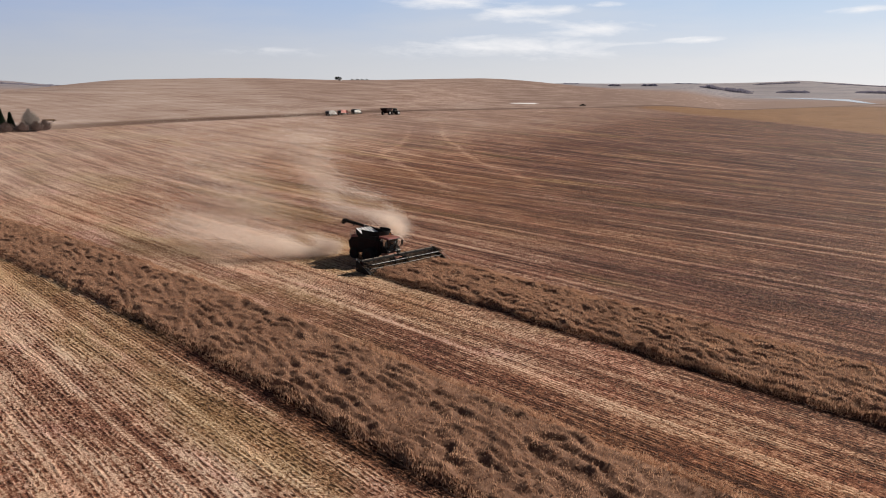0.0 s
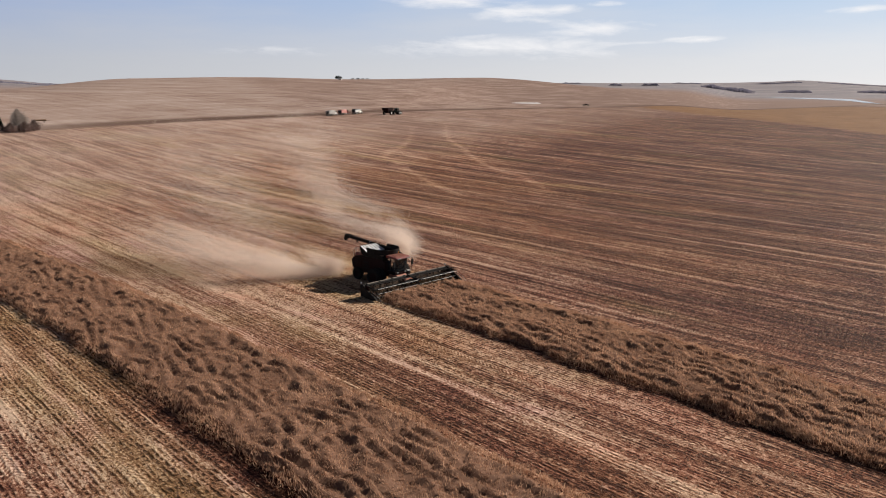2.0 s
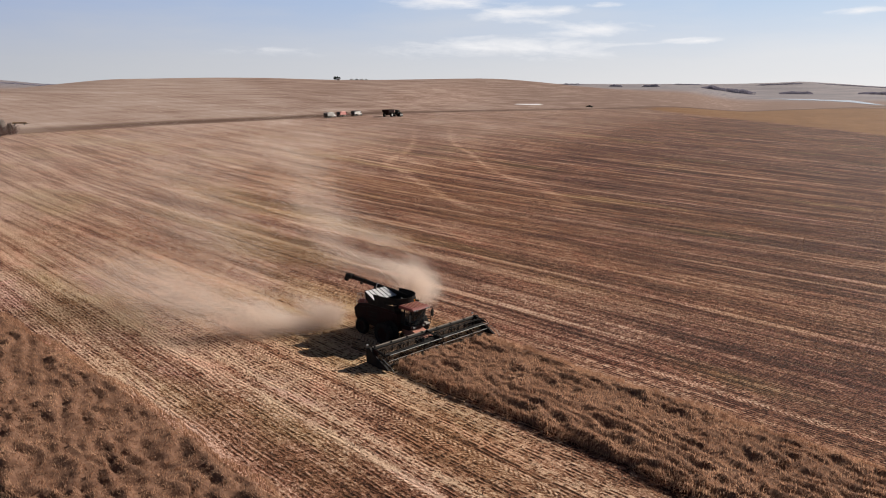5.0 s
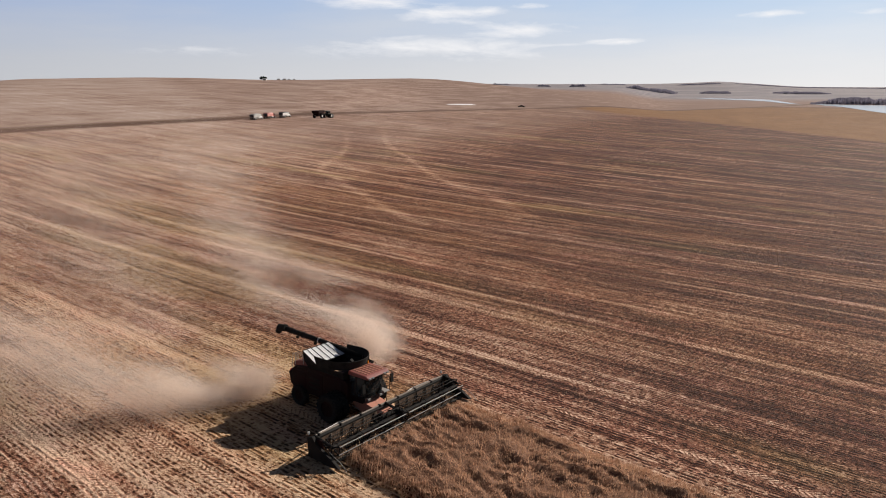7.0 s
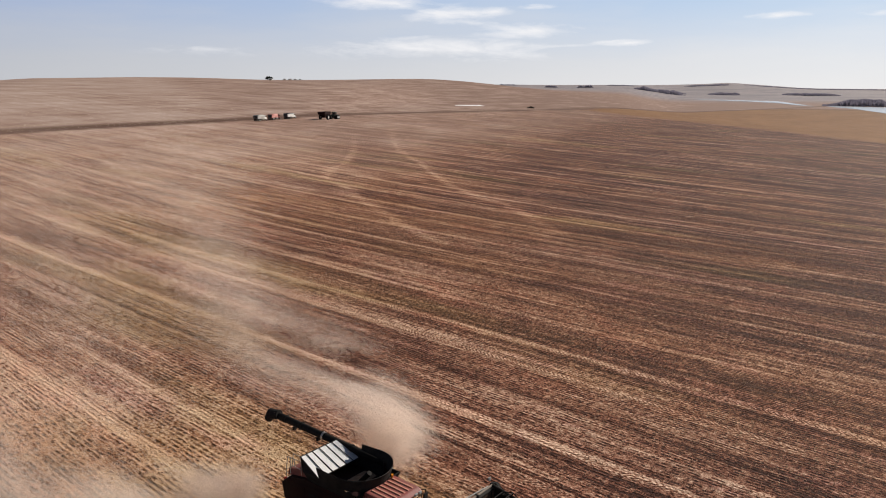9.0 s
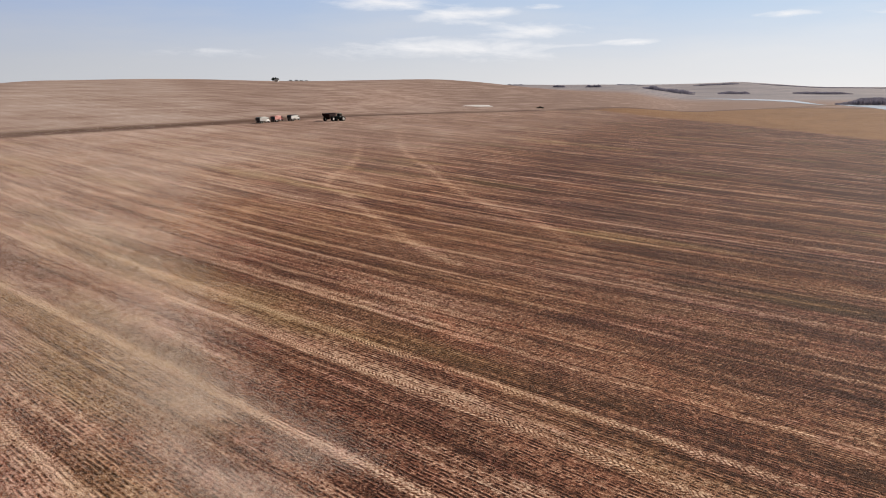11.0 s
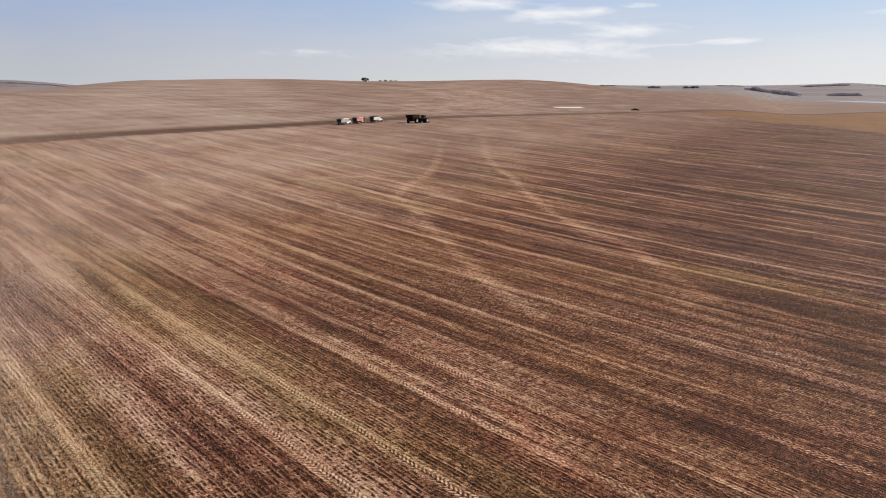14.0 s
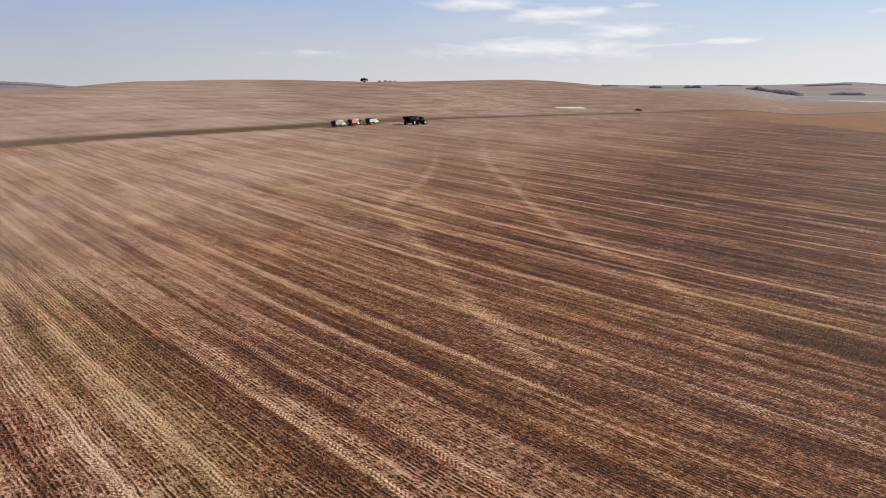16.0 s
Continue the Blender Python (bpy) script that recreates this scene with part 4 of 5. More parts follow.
    tagged(part("cut_crop", cut, CHAFF, h, "cut stalks lying on the drapers"), kind="stuff")


combine()

# ---- the standing crop ----


def blades(x, y, z, height, width, lean, turn, spread):
    """Tapered, bent blades as two quads each: arrays of equal length."""
    n = len(x)
    dx, dy = np.cos(turn), np.sin(turn)
    sx, sy = -np.sin(spread) * width / 2, np.cos(spread) * width / 2
    v = np.zeros((n, 5, 3), np.float32)
    for k, (f, w) in enumerate(((0.0, 1.0), (0.6, 0.85))):
        ox, oy = dx * lean * height * f * f, dy * lean * height * f * f
        v[:, 2 * k] = np.stack([x + ox - sx * w, y + oy - sy * w, z + height * f * (1 - 0.15 * lean)], 1)
        v[:, 2 * k + 1] = np.stack([x + ox + sx * w, y + oy + sy * w, z + height * f * (1 - 0.15 * lean)], 1)
    v[:, 4] = np.stack([x + dx * lean * height, y + dy * lean * height, z + height * (1 - 0.35 * lean)], 1)
    i = (np.arange(n) * 5)[:, None]
    f = np.concatenate([i + np.array([[0, 1, 3]]), i + np.array([[0, 3, 2]]), i + np.array([[2, 3, 4]])], 0)
    return v.reshape(-1, 3), f


def crop_height(x, y):
    """Height of the tangled canopy: wind-laid waves and soft tussocks."""
    wx, wy = x + 2.4 * (fbm(x / 3.5 + 3, y / 2.2, 2) - 0.5), y + 3.0 * (fbm(x / 2.4 + 40, y / 1.8, 3) - 0.5)
    wave = 0.5 + 0.5 * np.sin(2 * np.pi * (wy / 1.05 + 0.2 * wx))
    force = np.clip(2.2 * fbm(x / 2.4 + 11, y / 1.6 + 5, 2) - 0.35, 0.1, 1)
    tuft = np.clip(1 - np.abs(2 * fbm(wx / 0.8 + 5, wy / 0.6, 2) - 1) * 1.6, 0, 1)
    return 0.41 + 0.39 * wave * force + 0.23 * tuft


def bend(x):
    """The first strip curves gently along the field's edge."""
    return -0.0008 * np.clip(-25 - np.asarray(x, float), 0, 130) ** 2


def strip(name, x0, x1, y0, y1, skew, seed, label, dense, curve=0.0):
    """A band of uncut crop along x; skew moves it in y with x."""
    r = np.random.RandomState(seed)
    far = lambda x: np.clip(1.25 - np.maximum(-x - 40, 0) / 110, 0.35, 1)

    def canopy(x, y, inner):
        rim = np.clip(np.minimum(inner, 1 - inner) * 26, 0, 1) ** 0.6
        return ground_z(x, y) + crop_height(x, y) * 0.76 * rim - 0.05

    n = int((x1 - x0) * (y1 - y0) * dense)
    x = r.uniform(x0, x1, n)
    edge0, edge1 = 0.9 * (fbm(x / 2.2, x * 0 + seed, 3) - 0.5), 1.0 * (fbm(x / 2.6, x * 0 + seed + 9, 3) - 0.5)
    u = r.rand(n)
    y = y0 + edge0 + u * (y1 + edge1 - y0 - edge0)
    keep = r.rand(n) < far(x)
    x, y, u = x[keep], y[keep], u[keep]
    ye = y + skew * (x - x0) + curve * bend(x)
    size = 1 / np.sqrt(far(x))
    turn = 2 * np.pi * fbm(x / 3.0 + 7, ye / 2.2, 2) * 1.6 + r.normal(0, 0.9, len(x))
    v, f = blades(x, ye, canopy(x, ye, u) - 0.1, r.uniform(0.14, 0.34, len(x)), r.uniform(0.016, 0.042, len(x)) * size, np.clip(r.normal(0.55, 0.4, len(x)), 0.0, 1.5), turn, r.uniform(0, 2 * np.pi, len(x)))
    ob = new(name, raw(name, v, f, CROP))
    tagged(ob, label, "crop", kind="stuff")
    # tangled inside of the strip, coloured dark for the shaded gaps between blades
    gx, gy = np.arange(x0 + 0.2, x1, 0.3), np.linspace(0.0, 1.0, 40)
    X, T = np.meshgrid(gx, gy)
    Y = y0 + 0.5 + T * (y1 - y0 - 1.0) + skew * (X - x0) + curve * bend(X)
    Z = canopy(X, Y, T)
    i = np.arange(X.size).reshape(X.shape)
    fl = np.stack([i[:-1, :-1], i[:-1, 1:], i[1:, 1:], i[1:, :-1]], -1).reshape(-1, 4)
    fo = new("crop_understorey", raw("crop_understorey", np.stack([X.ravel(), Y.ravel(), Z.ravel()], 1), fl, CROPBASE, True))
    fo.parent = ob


strip("standing_crop", -140, 11, 21.8, 31.8, 0.0, 3, "strip of ripe brown standing crop with ragged edges", 165, 1.0)
strip("standing_crop", -47.4, 11, 46.4, 56.3, -0.01, 4, "narrower strip of ripe brown crop awaiting the combine", 290)

# ---- stubble ----


def stubble():
    r = np.random.RandomState(11)
    x, y = [], []
    for row in np.arange(-4, 175, 0.30):
        n = int(222 / 0.24)
        xs = np.linspace(-200, 22, n) + r.uniform(-0.16, 0.16, n)
        x.append(xs)
        y.append(row + r.uniform(-0.06, 0.06) + 0.16 * (vnoise(xs / 6, xs * 0 + row * 3) - 0.5) + r.normal(0, 0.055, n))
    x, y = np.concatenate(x), np.concatenate(y)
    away = 1e9
    for t in np.linspace(0, 1, 9):
        away = np.minimum(away, np.hypot(x + 72.2 * t + 12, y - 63.9 * t - 23))
    keep = r.rand(len(x)) < np.clip(1.2 - away / 85, 0, 0.9)
    in1 = (y - bend(x) > 21.4) & (y - bend(x) < 32.2)
    in2 = (x > -48.2) & (y > 46.4) & (y < 55.9)
    keep &= ~in1 & ~in2 & (0.6 * fbm(x / 7, y / 1.1, 2) + 0.4 * fbm(x / 0.9 + 50, y / 0.8, 2) + 0.25 * r.rand(len(x)) > 0.56)
    x, y = x[keep], y[keep]
    n = len(x)
    v, f = blades(x, y, ground_z(x, y) - 0.03, r.uniform(0.07, 0.18, n), r.uniform(0.04, 0.13, n), r.uniform(0.2, 1.2, n), r.uniform(0, 6.3, n), r.uniform(0, 6.3, n))
    tagged(new("stubble", raw("stubble", v, f, STRAW)), "short rows of cut straw stubble", "stubble", kind="stuff")


stubble()

# ---- dust ----


def dust():
    """Clouds of floating dust and chaff behind the combine: a great many fine grains."""
    r = np.random.RandomState(21)
    cx, cy = COMBINE
    P, S = [], []

    def plume(pts, n, size, gap, sharp=0.8):
        pts = np.array(pts, float)                 # x, y, height, radius
        t = r.rand(n) ** sharp * (len(pts) - 1)
        i = np.minimum(t.astype(int), len(pts) - 2)
        q = pts[i] + (pts[i + 1] - pts[i]) * (t - i)[:, None]
        d = r.normal(0, 0.5, (n, 3)) * q[:, 3:4]
        d[:, 2] *= 0.75
        p = q[:, :3] + d
        p[:, 2] = np.abs(p[:, 2])
        a, b, c = p[:, 0] + 0.35 * p[:, 2], p[:, 1] + 0.2 * p[:, 2], p[:, 2]
        lump = 0.5 * fbm(a / 2.4, c / 1.8 + b / 5, 4) + 0.5 * fbm(b / 2.4 + 30, c / 1.8 + 9, 4)
        ok = lump + 0.16 * r.rand(n) > gap
        # none inside the machine
        ok &= ~((np.abs(p[:, 1]) < 2.15) & (p[:, 0] > -4) & (p[:, 0] < 4) & (p[:, 2] < 4.5))
        P.append(p[ok]), S.append(r.uniform(0.6, 1.3, ok.sum()) * size)

    plume([(-4.2, -1.6, 0.8, 1.2), (-5.2, -3.8, 1.0, 1.7), (-6.2, -6.6, 1.2, 2.2), (-8.0, -9.2, 1.4, 2.7), (-12, -10.6, 1.7, 3.2), (-19, -11.2, 2.0, 3.8), (-28, -11.5, 2.6, 4.6)], 600000, 0.0255, 0.52, 1.1)
    plume([(-0.3, 3.8, 2.6, 1.5), (-1.0, 4.3, 3.6, 2.1), (-2.4, 4.6, 4.4, 2.4), (-4.6, 4.7, 5.0, 2.6), (-8.5, 4.5, 5.3, 2.9), (-14, 4.4, 6.0, 3.4)], 460000, 0.0195, 0.51, 1.2)
    plume([(-8, 2.5, 4.5, 3.0), (-12, 3.0, 6.5, 3.4), (-16, 3.6, 9.0, 3.8), (-20, 5.0, 12, 4.4), (-24, 7, 15, 5.0)], 220000, 0.025, 0.54)
    plume([(-12, -6, 2.5, 5), (-28, -1, 3.5, 8), (-45, 5, 4, 9), (-70, 14, 4, 11), (-105, 28, 4.5, 14)], 190000, 0.037, 0.48, 1.0)
    p, s = np.concatenate(P), np.concatenate(S)
    p = p + np.array([cx, cy, 0])
    p[:, 2] += ground_z(p[:, 0], p[:, 1])
    n = len(p)
    # each is a hair-thin wisp, so that the cloud stays soft
    way = r.normal(0, 1, (n, 3))
    way /= np.linalg.norm(way, axis=1)[:, None]
    side = np.cross(way, r.normal(0, 1, (n, 3)))
    side /= np.linalg.norm(side, axis=1)[:, None] + 1e-6
    size = r.uniform(0.35, 0.75, n) * np.clip(s / 0.018, 0.7, 1.8)
    size = np.minimum(size, 1.4 * np.abs(p[:, 2] - ground_z(p[:, 0], p[:, 1])) + 0.1)
    half, thin = way * size[:, None] / 2, side * (0.92 * s ** 2 / size)[:, None]
    v = np.stack([p - half, p + half, p + thin], 1)
    me = raw("dust_cloud", v.reshape(-1, 3), np.arange(3 * n).reshape(-1, 3), DUST)
    tagged(new("dust_cloud", me), "pale tan dust drifting behind the combine", "dust", kind="stuff")


dust()

# ---- vehicles along the edge of the field ----


def on_ground(x, y, turn=0.0):
    return pose(x, y, float(ground_z(x, y)), 0, 0, turn)


def small_wheel(parent, x, y, r, w):
    bm = rod(B(), (0, -w / 2, 0), (0, w / 2, 0), r, seg=18)
    bmesh.ops.bevel(bm, geom=[e for e in bm.edges if e.calc_length() < r * 0.5], offset=0.05, segments=2, affect="EDGES")
    t = part("wheel", bm, RUBBER, parent, "black tyre", at=pose(x, y, r))
    part("rim", rod(B(), (0, -w / 2 - 0.01, 0), (0, w / 2 + 0.01, 0), r * 0.52, seg=14), STEEL, t)
    return t


def grain_truck(m, cab_paint, box_paint, label, shade):
    """A tandem grain truck; it points along +x."""
    t = thing("grain_truck", m, label, "truck", "trucks at the field edge")
    part("chassis", box(B(), -4.6, 4.2, -0.45, 0.45, 0.75, 1.05, 0.02), BLACK, t)
    bm = prism(B(), [(1.55, 1.0), (3.0, 1.0), (3.0, 1.85), (2.75, 2.65), (1.6, 2.7)], -1.12, 1.12, bevel=0.06)
    cab = part("cab", bm, cab_paint, t, shade + " cab")
    for s in (-1, 1):
        part("side_window", prism(B(), [(1.85, 1.85), (2.85, 1.85), (2.65, 2.5), (1.85, 2.5)], s * 1.125 - 0.01, s * 1.125 + 0.01), GLASS, cab)
        part("fender", prism(B(), [(2.9, 0.95), (3.1, 1.25), (3.9, 1.25), (4.15, 0.95)], s * 1.0 - 0.2, s * 1.0 + 0.2, bevel=0.04), cab_paint, t)
        part("mirror", box(B(), 2.75, 2.82, s * 1.32 - 0.1, s * 1.32 + 0.1, 1.9, 2.4, 0.02), BLACK, cab)
        part("headlamp", rod(B(), (4.2, s * 0.75, 1.15), (4.28, s * 0.75, 1.15), 0.12, seg=12), LAMP, t)
        part("fuel_tank", rod(B(), (0.6, s * 0.8, 0.75), (1.7, s * 0.8, 0.75), 0.28, seg=14), STEEL, t)
    bm = B()
    bm.faces.new([bm.verts.new(p) for p in ((3.01, -1.0, 1.88), (3.01, 1.0, 1.88), (2.78, 0.98, 2.58), (2.78, -0.98, 2.58))])
    part("windscreen", bm, GLASS, cab)
    part("hood", prism(B(), [(2.9, 0.95), (4.2, 0.95), (4.25, 1.6), (2.95, 1.85)], -0.72, 0.72, bevel=0.07), cab_paint, t, shade + " hood")
    part("grille", box(B(), 4.2, 4.27, -0.5, 0.5, 1.0, 1.5, 0.02), CHROME, t)
    part("bumper", box(B(), 4.25, 4.4, -1.15, 1.15, 0.6, 0.85, 0.03), CHROME, t)
    part("exhaust_stack", rod(B(), (1.5, 0.95, 1.0), (1.5, 0.95, 3.1), 0.07, seg=8), CHROME, t)
    part("grain_box", box(B(), -4.7, 1.3, -1.22, 1.22, 1.15, 2.65, 0.03), box_paint, t, "ribbed grain box")
    for k in range(9):
        for s in (-1, 1):
            part("box_rib", box(B(), -4.6 + 0.7 * k, -4.52 + 0.7 * k, s * 1.25 - 0.03, s * 1.25 + 0.03, 1.2, 2.6), box_paint, t)
    bm = B()
    ends = []
    for px in (-4.75, 1.35):
        ends.append([bm.verts.new((px, 1.27 * math.cos(a), 2.62 + 0.38 * math.sin(a))) for a in np.linspace(0, math.pi, 11)])
    for i in range(10):
        bm.faces.new((ends[0][i], ends[0][i + 1], ends[1][i + 1], ends[1][i]))
    bm.faces.new(ends[0]), bm.faces.new(ends[1][::-1])
    part("tarp", bm, box_paint if shade != "white" else TARP, t, "rolled tarpaulin over the box", True)
    part("tailgate", box(B(), -4.78, -4.7, -1.15, 1.15, 1.2, 2.6, 0.02), TARP, t, "dark tailgate")
    for s in (-1, 1):
        for wx in (3.5, -2.2, -3.5):
            small_wheel(t, wx, s * 1.0, 0.52, 0.34 if wx > 0 else 0.52)
        part("tail_lamp", box(B(), -4.82, -4.78, s * 0.95 - 0.08, s * 0.95 + 0.08, 0.95, 1.08), TRUCKRED, t)
    return t


grain_truck(on_ground(-337.0, 244.8, 114), WHITE, GREYBOX, "white grain truck with a grey box parked on stubble", "off-white")
grain_truck(on_ground(-344.5, 258.3, 115), TRUCKRED, PINK, "red grain truck with a faded red box parked on stubble", "red")
grain_truck(on_ground(-349.3, 271.6, 114), WHITE, WHITE, "white grain truck with a dark tarpaulin parked on stubble", "white")


def grain_cart(m):
    t = thing("grain_cart", m, "dark red grain cart with its auger folded down", "grain cart")
    bm = B()
    rings = []
    for w, l0, l1, z in ((0.5, -0.9, 1.1, 1.0), (1.55, -2.6, 2.6, 2.2), (1.7, -2.8, 2.8, 3.2), (1.62, -2.7, 2.7, 3.2), (1.45, -2.5, 2.5, 2.3)):
        rings.append([bm.verts.new(p) for p in ((l0, -w, z), (l1, -w, z), (l1, w, z), (l0, w, z))])
    for a, b in zip(rings, rings[1:]):
        for i in range(4):
            bm.faces.new((a[i], a[(i + 1) % 4], b[(i + 1) % 4], b[i]))
    bm.faces.new(rings[0]), bm.faces.new(rings[-1])
    part("hopper", bm, RED_SHADED, t, "dark red hopper")
    for px in (-1.8, -0.6, 0.6, 1.8):
        for s in (-1, 1):
            part("hopper_rib", rod(B(), (px * 0.7, s * 0.95, 1.5), (px, s * 1.68, 3.15), 0.06, seg=6), RED_SHADED, t)
    part("frame", box(B(), -2.2, 4.6, -0.25, 0.25, 0.75, 1.0, 0.03), BLACK, t)
    part("auger", rod(B(), (2.2, 0.9, 1.2), (2.9, 1.3, 2.9), 0.24, seg=12), RED_SHADED, t, "folded unloading tube")
    part("auger_spout", rod(B(), (2.9, 1.3, 2.85), (2.95, -0.9, 2.5), 0.26, 0.22, seg=10), RUBBER, t)
    part("axle", rod(B(), (-0.3, -1.6, 0.95), (-0.3, 1.6, 0.95), 0.12, seg=8), BLACK, t)
    for s in (-1, 1):
        small_wheel(t, -0.3, s * 1.75, 0.95, 0.7)


def tractor(m):
    t = thing("tractor", m, "dark green tractor hitched before the grain cart", "tractor")
    part("hood", prism(B(), [(0.4, 1.0), (2.6, 1.0), (2.75, 1.7), (2.4, 1.95), (0.4, 2.1)], -0.5, 0.5, bevel=0.08), GREEN, t)
    part("chassis", box(B(), -1.5, 2.6, -0.4, 0.4, 0.7, 1.05, 0.04), BLACK, t)
    cab = part("cab", prism(B(), [(-1.2, 1.1), (0.5, 1.1), (0.5, 1.7), (-1.3, 1.7)], -0.75, 0.75, bevel=0.04), GREEN, t)
    for px, py in ((-1.25, -0.72), (-1.25, 0.72), (0.45, -0.7), (0.45, 0.7)):
        part("pillar", rod(B(), (px, py, 1.6), (px * 0.95, py, 2.95), 0.05, seg=6), BLACK, cab)
    part("cab_glass", prism(B(), [(-1.2, 1.7), (0.45, 1.7), (0.4, 2.92), (-1.15, 2.92)], -0.7, 0.7), GLASS, cab)
    part("cab_roof", box(B(), -1.4, 0.6, -0.85, 0.85, 2.93, 3.15, 0.07), GREEN, cab)
    part("exhaust", rod(B(), (1.2, 0.3, 2.0), (1.2, 0.3, 3.0), 0.06, seg=8), CHROME, t)
    for s in (-1, 1):
        part("mudguard", prism(B(), [(-1.9, 1.5), (-1.5, 1.95), (-0.3, 1.95), (0.1, 1.5)], s * 1.0 - 0.28, s * 1.0 + 0.28, bevel=0.04), GREEN, t)
        small_wheel(t, -0.9, s * 1.15, 0.98, 0.6)
        small_wheel(t, -0.9, s * 1.85, 0.98, 0.6)
        small_wheel(t, 2.0, s * 1.05, 0.78, 0.5)
        part("headlamp", box(B(), 2.68, 2.76, s * 0.25 - 0.1, s * 0.25 + 0.1, 1.5, 1.62, 0.01), LAMP, t)


grain_cart(on_ground(-343.5, 289.8, 112) @ Matrix.Scale(1.3, 4))
tractor(on_ground(-346.5, 299.4, 112) @ Matrix.Scale(1.25, 4))


def pickup(m):
    t = thing("pickup_truck", m, "dark pickup truck standing beside the field track", "pickup")
    part("body", prism(B(), [(-2.8, 0.5), (2.7, 0.5), (2.75, 0.95), (1.2, 1.1), (0.7, 1.75), (-0.8, 1.78), (-0.95, 1.15), (-2.8, 1.12)], -0.98, 0.98, bevel=0.07), BLACK, t, "dark painted body")
    for s in (-1, 1):
        part("side_window", prism(B(), [(-0.7, 1.18), (0.9, 1.15), (0.6, 1.65), (-0.65, 1.68)], s * 0.985 - 0.01, s * 0.985 + 0.01), GLASS, t)
        for wx in (-1.75, 1.8):
            small_wheel(t, wx, s * 0.85, 0.4, 0.28)
    part("bumper", box(B(), 2.7, 2.85, -0.95, 0.95, 0.5, 0.7, 0.03), CHROME, t)


PICKUP = (-481.0, 680.0)
pickup(on_ground(*PICKUP, 35) @ Matrix.Diagonal((1.35, 1.35, 1.35, 1)))

# ---- trees ----


def twig_cloud(r, n, rx, ry, z0, z1, width, length, up=0.6):
    """Many small twigs filling an uneven crown."""
    a, q = r.uniform(0, 2 * np.pi, n), np.sqrt(r.rand(n))
    h = r.rand(n)
    lump = 0.75 + 0.35 * np.sin(3 * a + 5 * h) * r.rand(n)
    prof = np.sqrt(np.clip(1 - (2 * h - 0.75) ** 2, 0.05, 1)) * lump
    x, y, z = rx * q * prof * np.cos(a), ry * q * prof * np.sin(a), z0 + (z1 - z0) * h * (0.85 + 0.15 * np.sin(5 * a))
    return blades(x, y, z, r.uniform(0.5, 1, n) * length, r.uniform(0.5, 1.2, n) * width, r.uniform(0.3, 1, n) * (1.6 - up), a + r.normal(0, 0.6, n), r.uniform(0, 6.3, n))


def bare_tree(m, height, spread, twig, label, seed, low=0.25):
    t = thing("tree", m, label, "tree", "grove by the field edge")
    rng = random.Random(seed)
    bm = rod(B(), (0, 0, -0.2), (0.05, 0.05, height * 0.35), 0.16, 0.11, seg=8)
    for k in range(9):
        a, z = k * 2.4 + rng.uniform(-0.4, 0.4), height * rng.uniform(0.12, 0.42)
        e = Vector((math.cos(a) * spread * rng.uniform(0.4, 0.75), math.sin(a) * spread * rng.uniform(0.4, 0.75), z + height * rng.uniform(0.25, 0.5)))
        rod(bm, (0, 0, z), e, 0.08, 0.025, seg=6)
        for j in range(2):
            f = Vector((0, 0, z)).lerp(e, 0.6)
            rod(bm, f, e + Vector((rng.uniform(-0.8, 0.8), rng.uniform(-0.8, 0.8), rng.uniform(0.2, 1.0))), 0.04, 0.012, seg=5)
    part("trunk", bm, BARK, t)
    r = np.random.RandomState(seed)
    v, f = twig_cloud(r, 2600, spread, spread, height * low, height * 0.92, 0.05, 0.9)
    o = new("crown", raw("crown", v, f, twig))
    o.parent = t
    return t


def spruce(m, height, seed):
    t = thing("spruce", m, "dark green spruce in the grove by the field", "tree", "grove by the field edge")
    part("trunk", rod(B(), (0, 0, -0.2), (0, 0, height * 0.95), 0.15, 0.02, seg=8), BARK, t)
    r = np.random.RandomState(seed)
    n = 3600
    h = r.rand(n) ** 1.3
    tier = 0.75 + 0.25 * np.abs(np.sin(h * 26))
    q = np.sqrt(r.rand(n)) * (1 - h) * height * 0.30 * tier
    a = r.uniform(0, 6.3, n)
    v, f = blades(q * np.cos(a), q * np.sin(a), 0.4 + h * (height - 0.4), r.uniform(0.3, 0.6, n), r.uniform(0.12, 0.28, n), r.uniform(0.5, 1.6, n), a, r.uniform(0, 6.3, n))
    o = new("crown", raw("crown", v, f, NEEDLE))
    o.parent = t


GROVE = (-266.0, 71.5)
gx, gy = GROVE
for k, (dx, dy, h) in enumerate(((-4, -12, 6.6), (0, -8, 7.4), (-3, -4.5, 5.8), (-6, -8, 7.0), (2, -16, 7.0), (-1, -10, 6.8))):
    spruce(on_ground(gx + dx, gy + dy), h, 40 + k)
for k, (dx, dy, h, s) in enumerate(((-1, 0.5, 6.5, 2.6), (-3, 2.5, 5.8, 2.4), (-6, 2, 7.5, 3.0))):
    bare_tree(on_ground(gx + dx, gy + dy), h, s, PALETWIG, "leafless tree with pale silvery branches", 60 + k)
for k, (dx, dy, h, s) in enumerate(((5, -13, 3.0, 2.8), (5, -8, 3.2, 2.8), (4, -3, 3.0, 2.7), (3, 1.5, 3.3, 2.8), (0, 5, 3.8, 3.0), (6, -18, 3.2, 2.8))):
    bare_tree(on_ground(gx + dx, gy + dy), h, s, TWIG, "low leafless brown bush with dense twigs", 80 + k, 0.05)


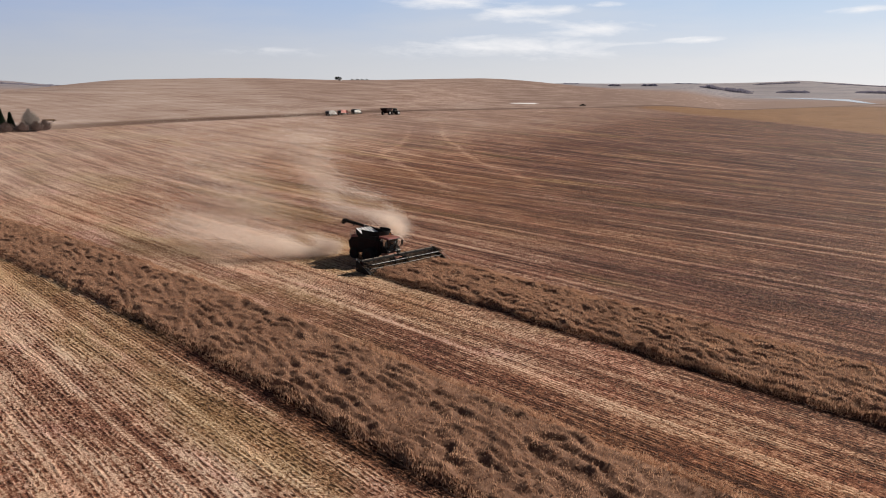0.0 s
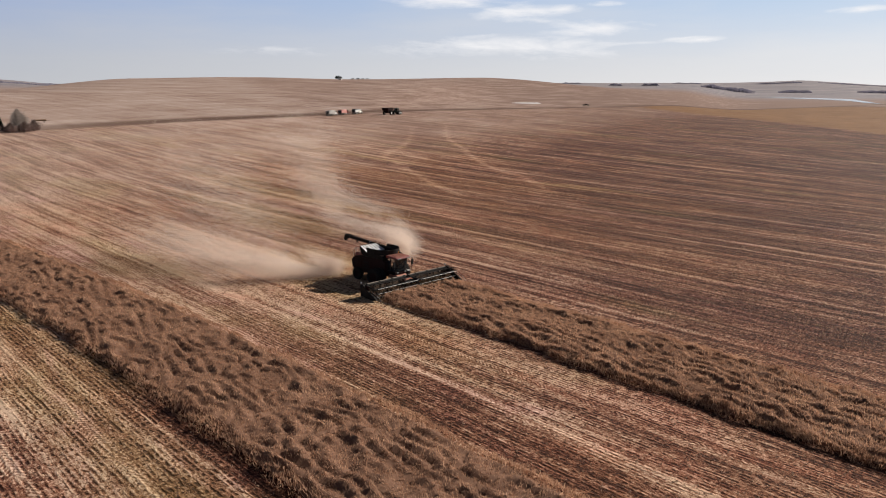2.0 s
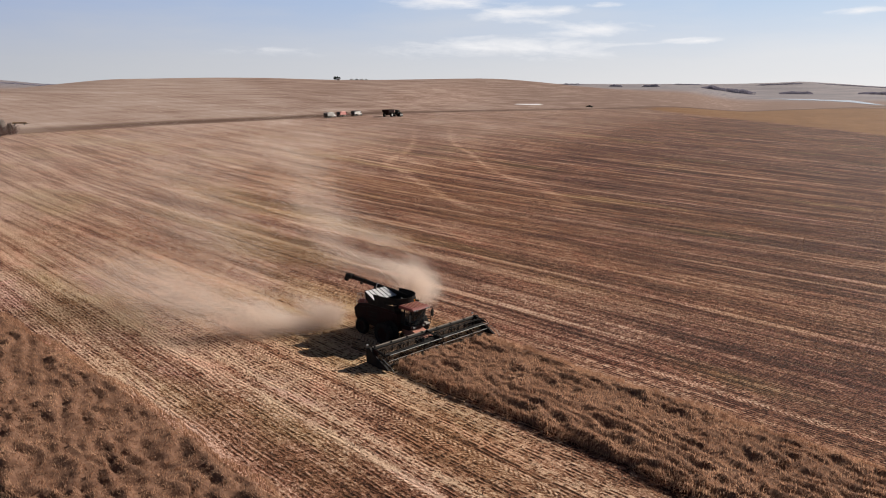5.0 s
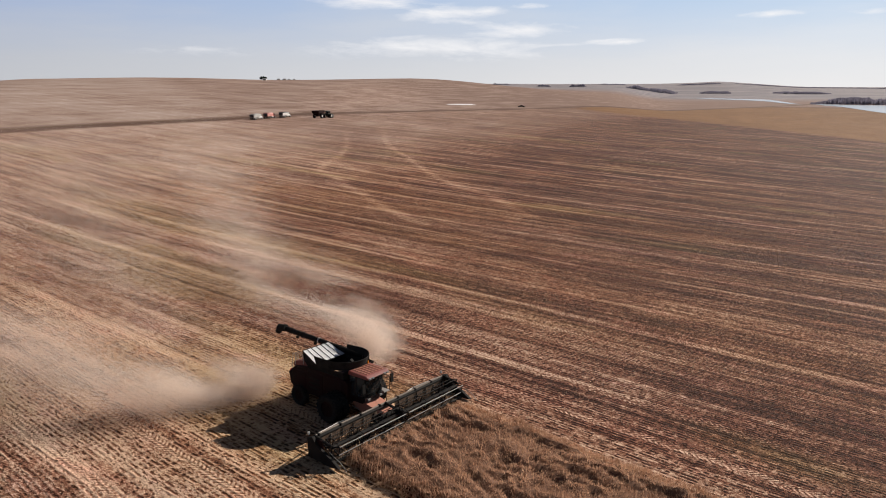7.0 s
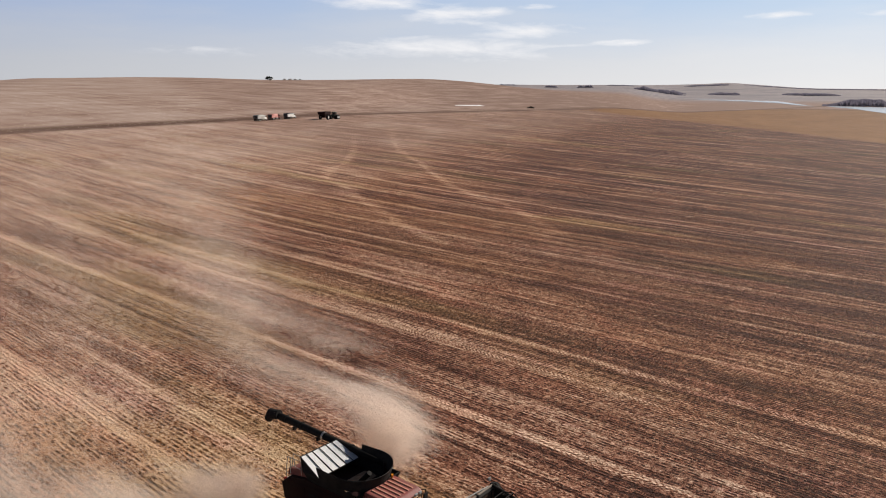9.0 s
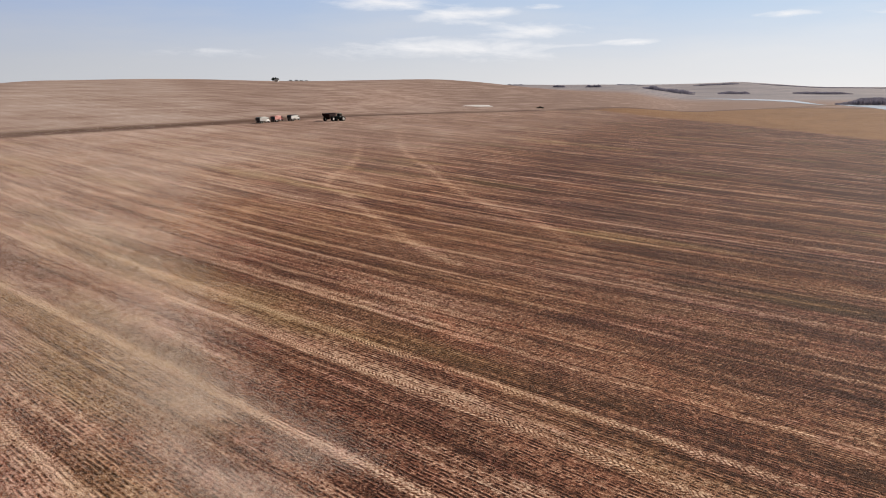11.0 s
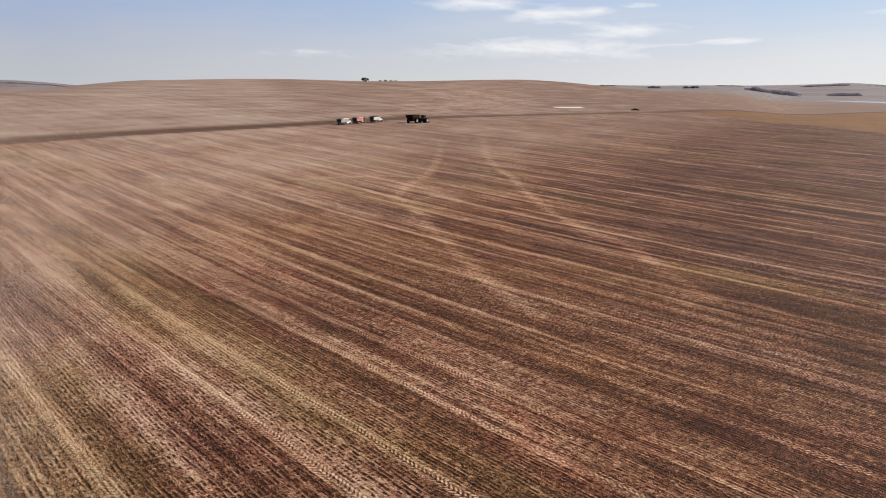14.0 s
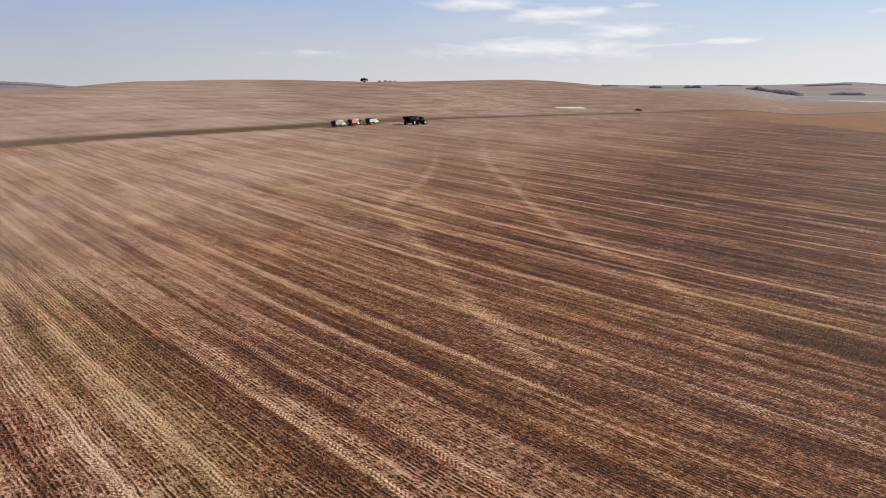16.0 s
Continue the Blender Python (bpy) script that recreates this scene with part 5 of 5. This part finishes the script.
def flat_wagon(m):
    t = thing("flat_wagon", m, "weathered flat hay wagon standing beyond the grove", "wagon")
    part("deck", box(B(), -4.0, 4.0, -1.2, 1.2, 0.9, 1.15, 0.03), WOOD, t)
    part("load", prism(B(), [(-3.9, 1.15), (3.9, 1.15), (3.6, 1.9), (-3.6, 1.8)], -1.15, 1.15, bevel=0.12), CHAFF, t, "brown load on the deck")
    part("drawbar", rod(B(), (4.0, 0, 0.9), (5.6, 0, 0.7), 0.06, seg=6), BLACK, t)
    for s in (-1, 1):
        for px in (-2.6, 2.6):
            small_wheel(t, px, s * 1.0, 0.42, 0.3)



# ---- farmstead on the hill ----


def along(az, d):
    return -d * math.sin(radians(az)), d * math.cos(radians(az))


flat_wagon(on_ground(-307.0, 89.5, 75) @ Matrix.Scale(0.6, 4))


def shed(m, w, l, h, paint, label, name="farm_building"):
    t = thing(name, m, label, "building", "farmstead on the hill")
    part("wall", box(B(), -l / 2, l / 2, -w / 2, w / 2, -0.5, h, 0.05), paint, t)
    part("roof", prism(B(), [(-w / 2 - 0.4, h), (w / 2 + 0.4, h), (0, h + w * 0.35)], -l / 2 - 0.4, l / 2 + 0.4), ROOFING, t, at=pose(0, 0, 0, 0, 0, 90))
    part("door", box(B(), -1.0, 1.0, -w / 2 - 0.06, -w / 2 - 0.02, 0, min(h - 0.3, 2.4)), WOOD, t)
    for px in (-l / 3, l / 3):
        part("window", box(B(), px - 0.6, px + 0.6, -w / 2 - 0.06, -w / 2 - 0.02, 1.0, 2.0), GLASS, t)


def clump_tree(m, height, spread, seed, leaf, label, group):
    t = thing("tree", m, label, "tree", group)
    part("trunk", rod(B(), (0, 0, -0.3), (0, 0, height * 0.6), 0.25, 0.1, seg=6), BARK, t)
    r = np.random.RandomState(seed)
    v, f = twig_cloud(r, 900, spread, spread, height * 0.12, height * 0.9, 0.35, 1.4)
    o = new("crown", raw("crown", v, f, leaf))
    o.parent = t


for k, (az, d, h, s) in enumerate(((54.2, 1225, 5.5, 3.0), (54.05, 1228, 5.5, 3.0), (53.9, 1225, 4.5, 2.6))):
    clump_tree(on_ground(*along(az, d)), h, s, 120 + k, NEEDLE, "dark tree on the bare hilltop", "hilltop trees")
shed(on_ground(*along(53.95, 1130), 40), 3, 5, 1.8, WHITE, "small white shed below the hilltop trees")
for az, w, l, h in ((53.0, 3, 4, 1.0), (52.6, 3, 5, 1.2), (52.25, 2.5, 4, 0.8), (51.9, 2.5, 3, 0.8)):
    shed(on_ground(*along(az, 1255), 30), w, l, h, WHITE, "pale farm building on the skyline")

# ---- far woods ----


def bluff(az0, az1, d, deep, height, seed, label="band of leafless woods far off, haze painted into its colour"):
    r = np.random.RandomState(seed)
    width = radians(az1 - az0) * d
    n = int(np.clip(width * 8, 500, 3600))
    az = r.uniform(az0, az1, n)
    dd = d + r.uniform(-0.5, 0.5, n) * deep
    x, y = -dd * np.sin(np.radians(az)), dd * np.cos(np.radians(az))
    end = np.clip(np.minimum(az - az0, az1 - az) / (az1 - az0) * 7, 0.25, 1)
    top = 0.78 * height * end * (0.6 + 0.5 * vnoise(az * d / 700 + seed, 0 * az + seed))
    h = r.uniform(0.5, 1, n) * top
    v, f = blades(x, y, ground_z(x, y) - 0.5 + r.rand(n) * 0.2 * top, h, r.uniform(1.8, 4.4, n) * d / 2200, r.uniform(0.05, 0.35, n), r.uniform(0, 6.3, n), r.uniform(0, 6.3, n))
    tagged(new("far_woods", raw("far_woods", v, f, HAZED_WOODS)), label, "woods", kind="stuff")


for k, b in enumerate(((23.9, 27.5, 3000, 160, 16), (30.4, 31.6, 2900, 60, 13), (33.0, 34.0, 2900, 60, 10), (36.0, 37.4, 3300, 60, 7), (20.3, 22.4, 3000, 100, 9), (14.0, 17.6, 3100, 100, 10),
                       (5.0, 15.4, 1680, 90, 18), (2.0, 9.0, 2500, 150, 14), (11.5, 14.0, 2300, 60, 10), (21.0, 24.0, 3700, 80, 7), (27.5, 29.5, 3500, 80, 6), (9.0, 20.0, 3800, 80, 5), (73, 80, 3000, 120, 6), (66, 75, 3600, 100, 7), (80, 92, 2800, 150, 8))):
    bluff(*b, 200 + k)
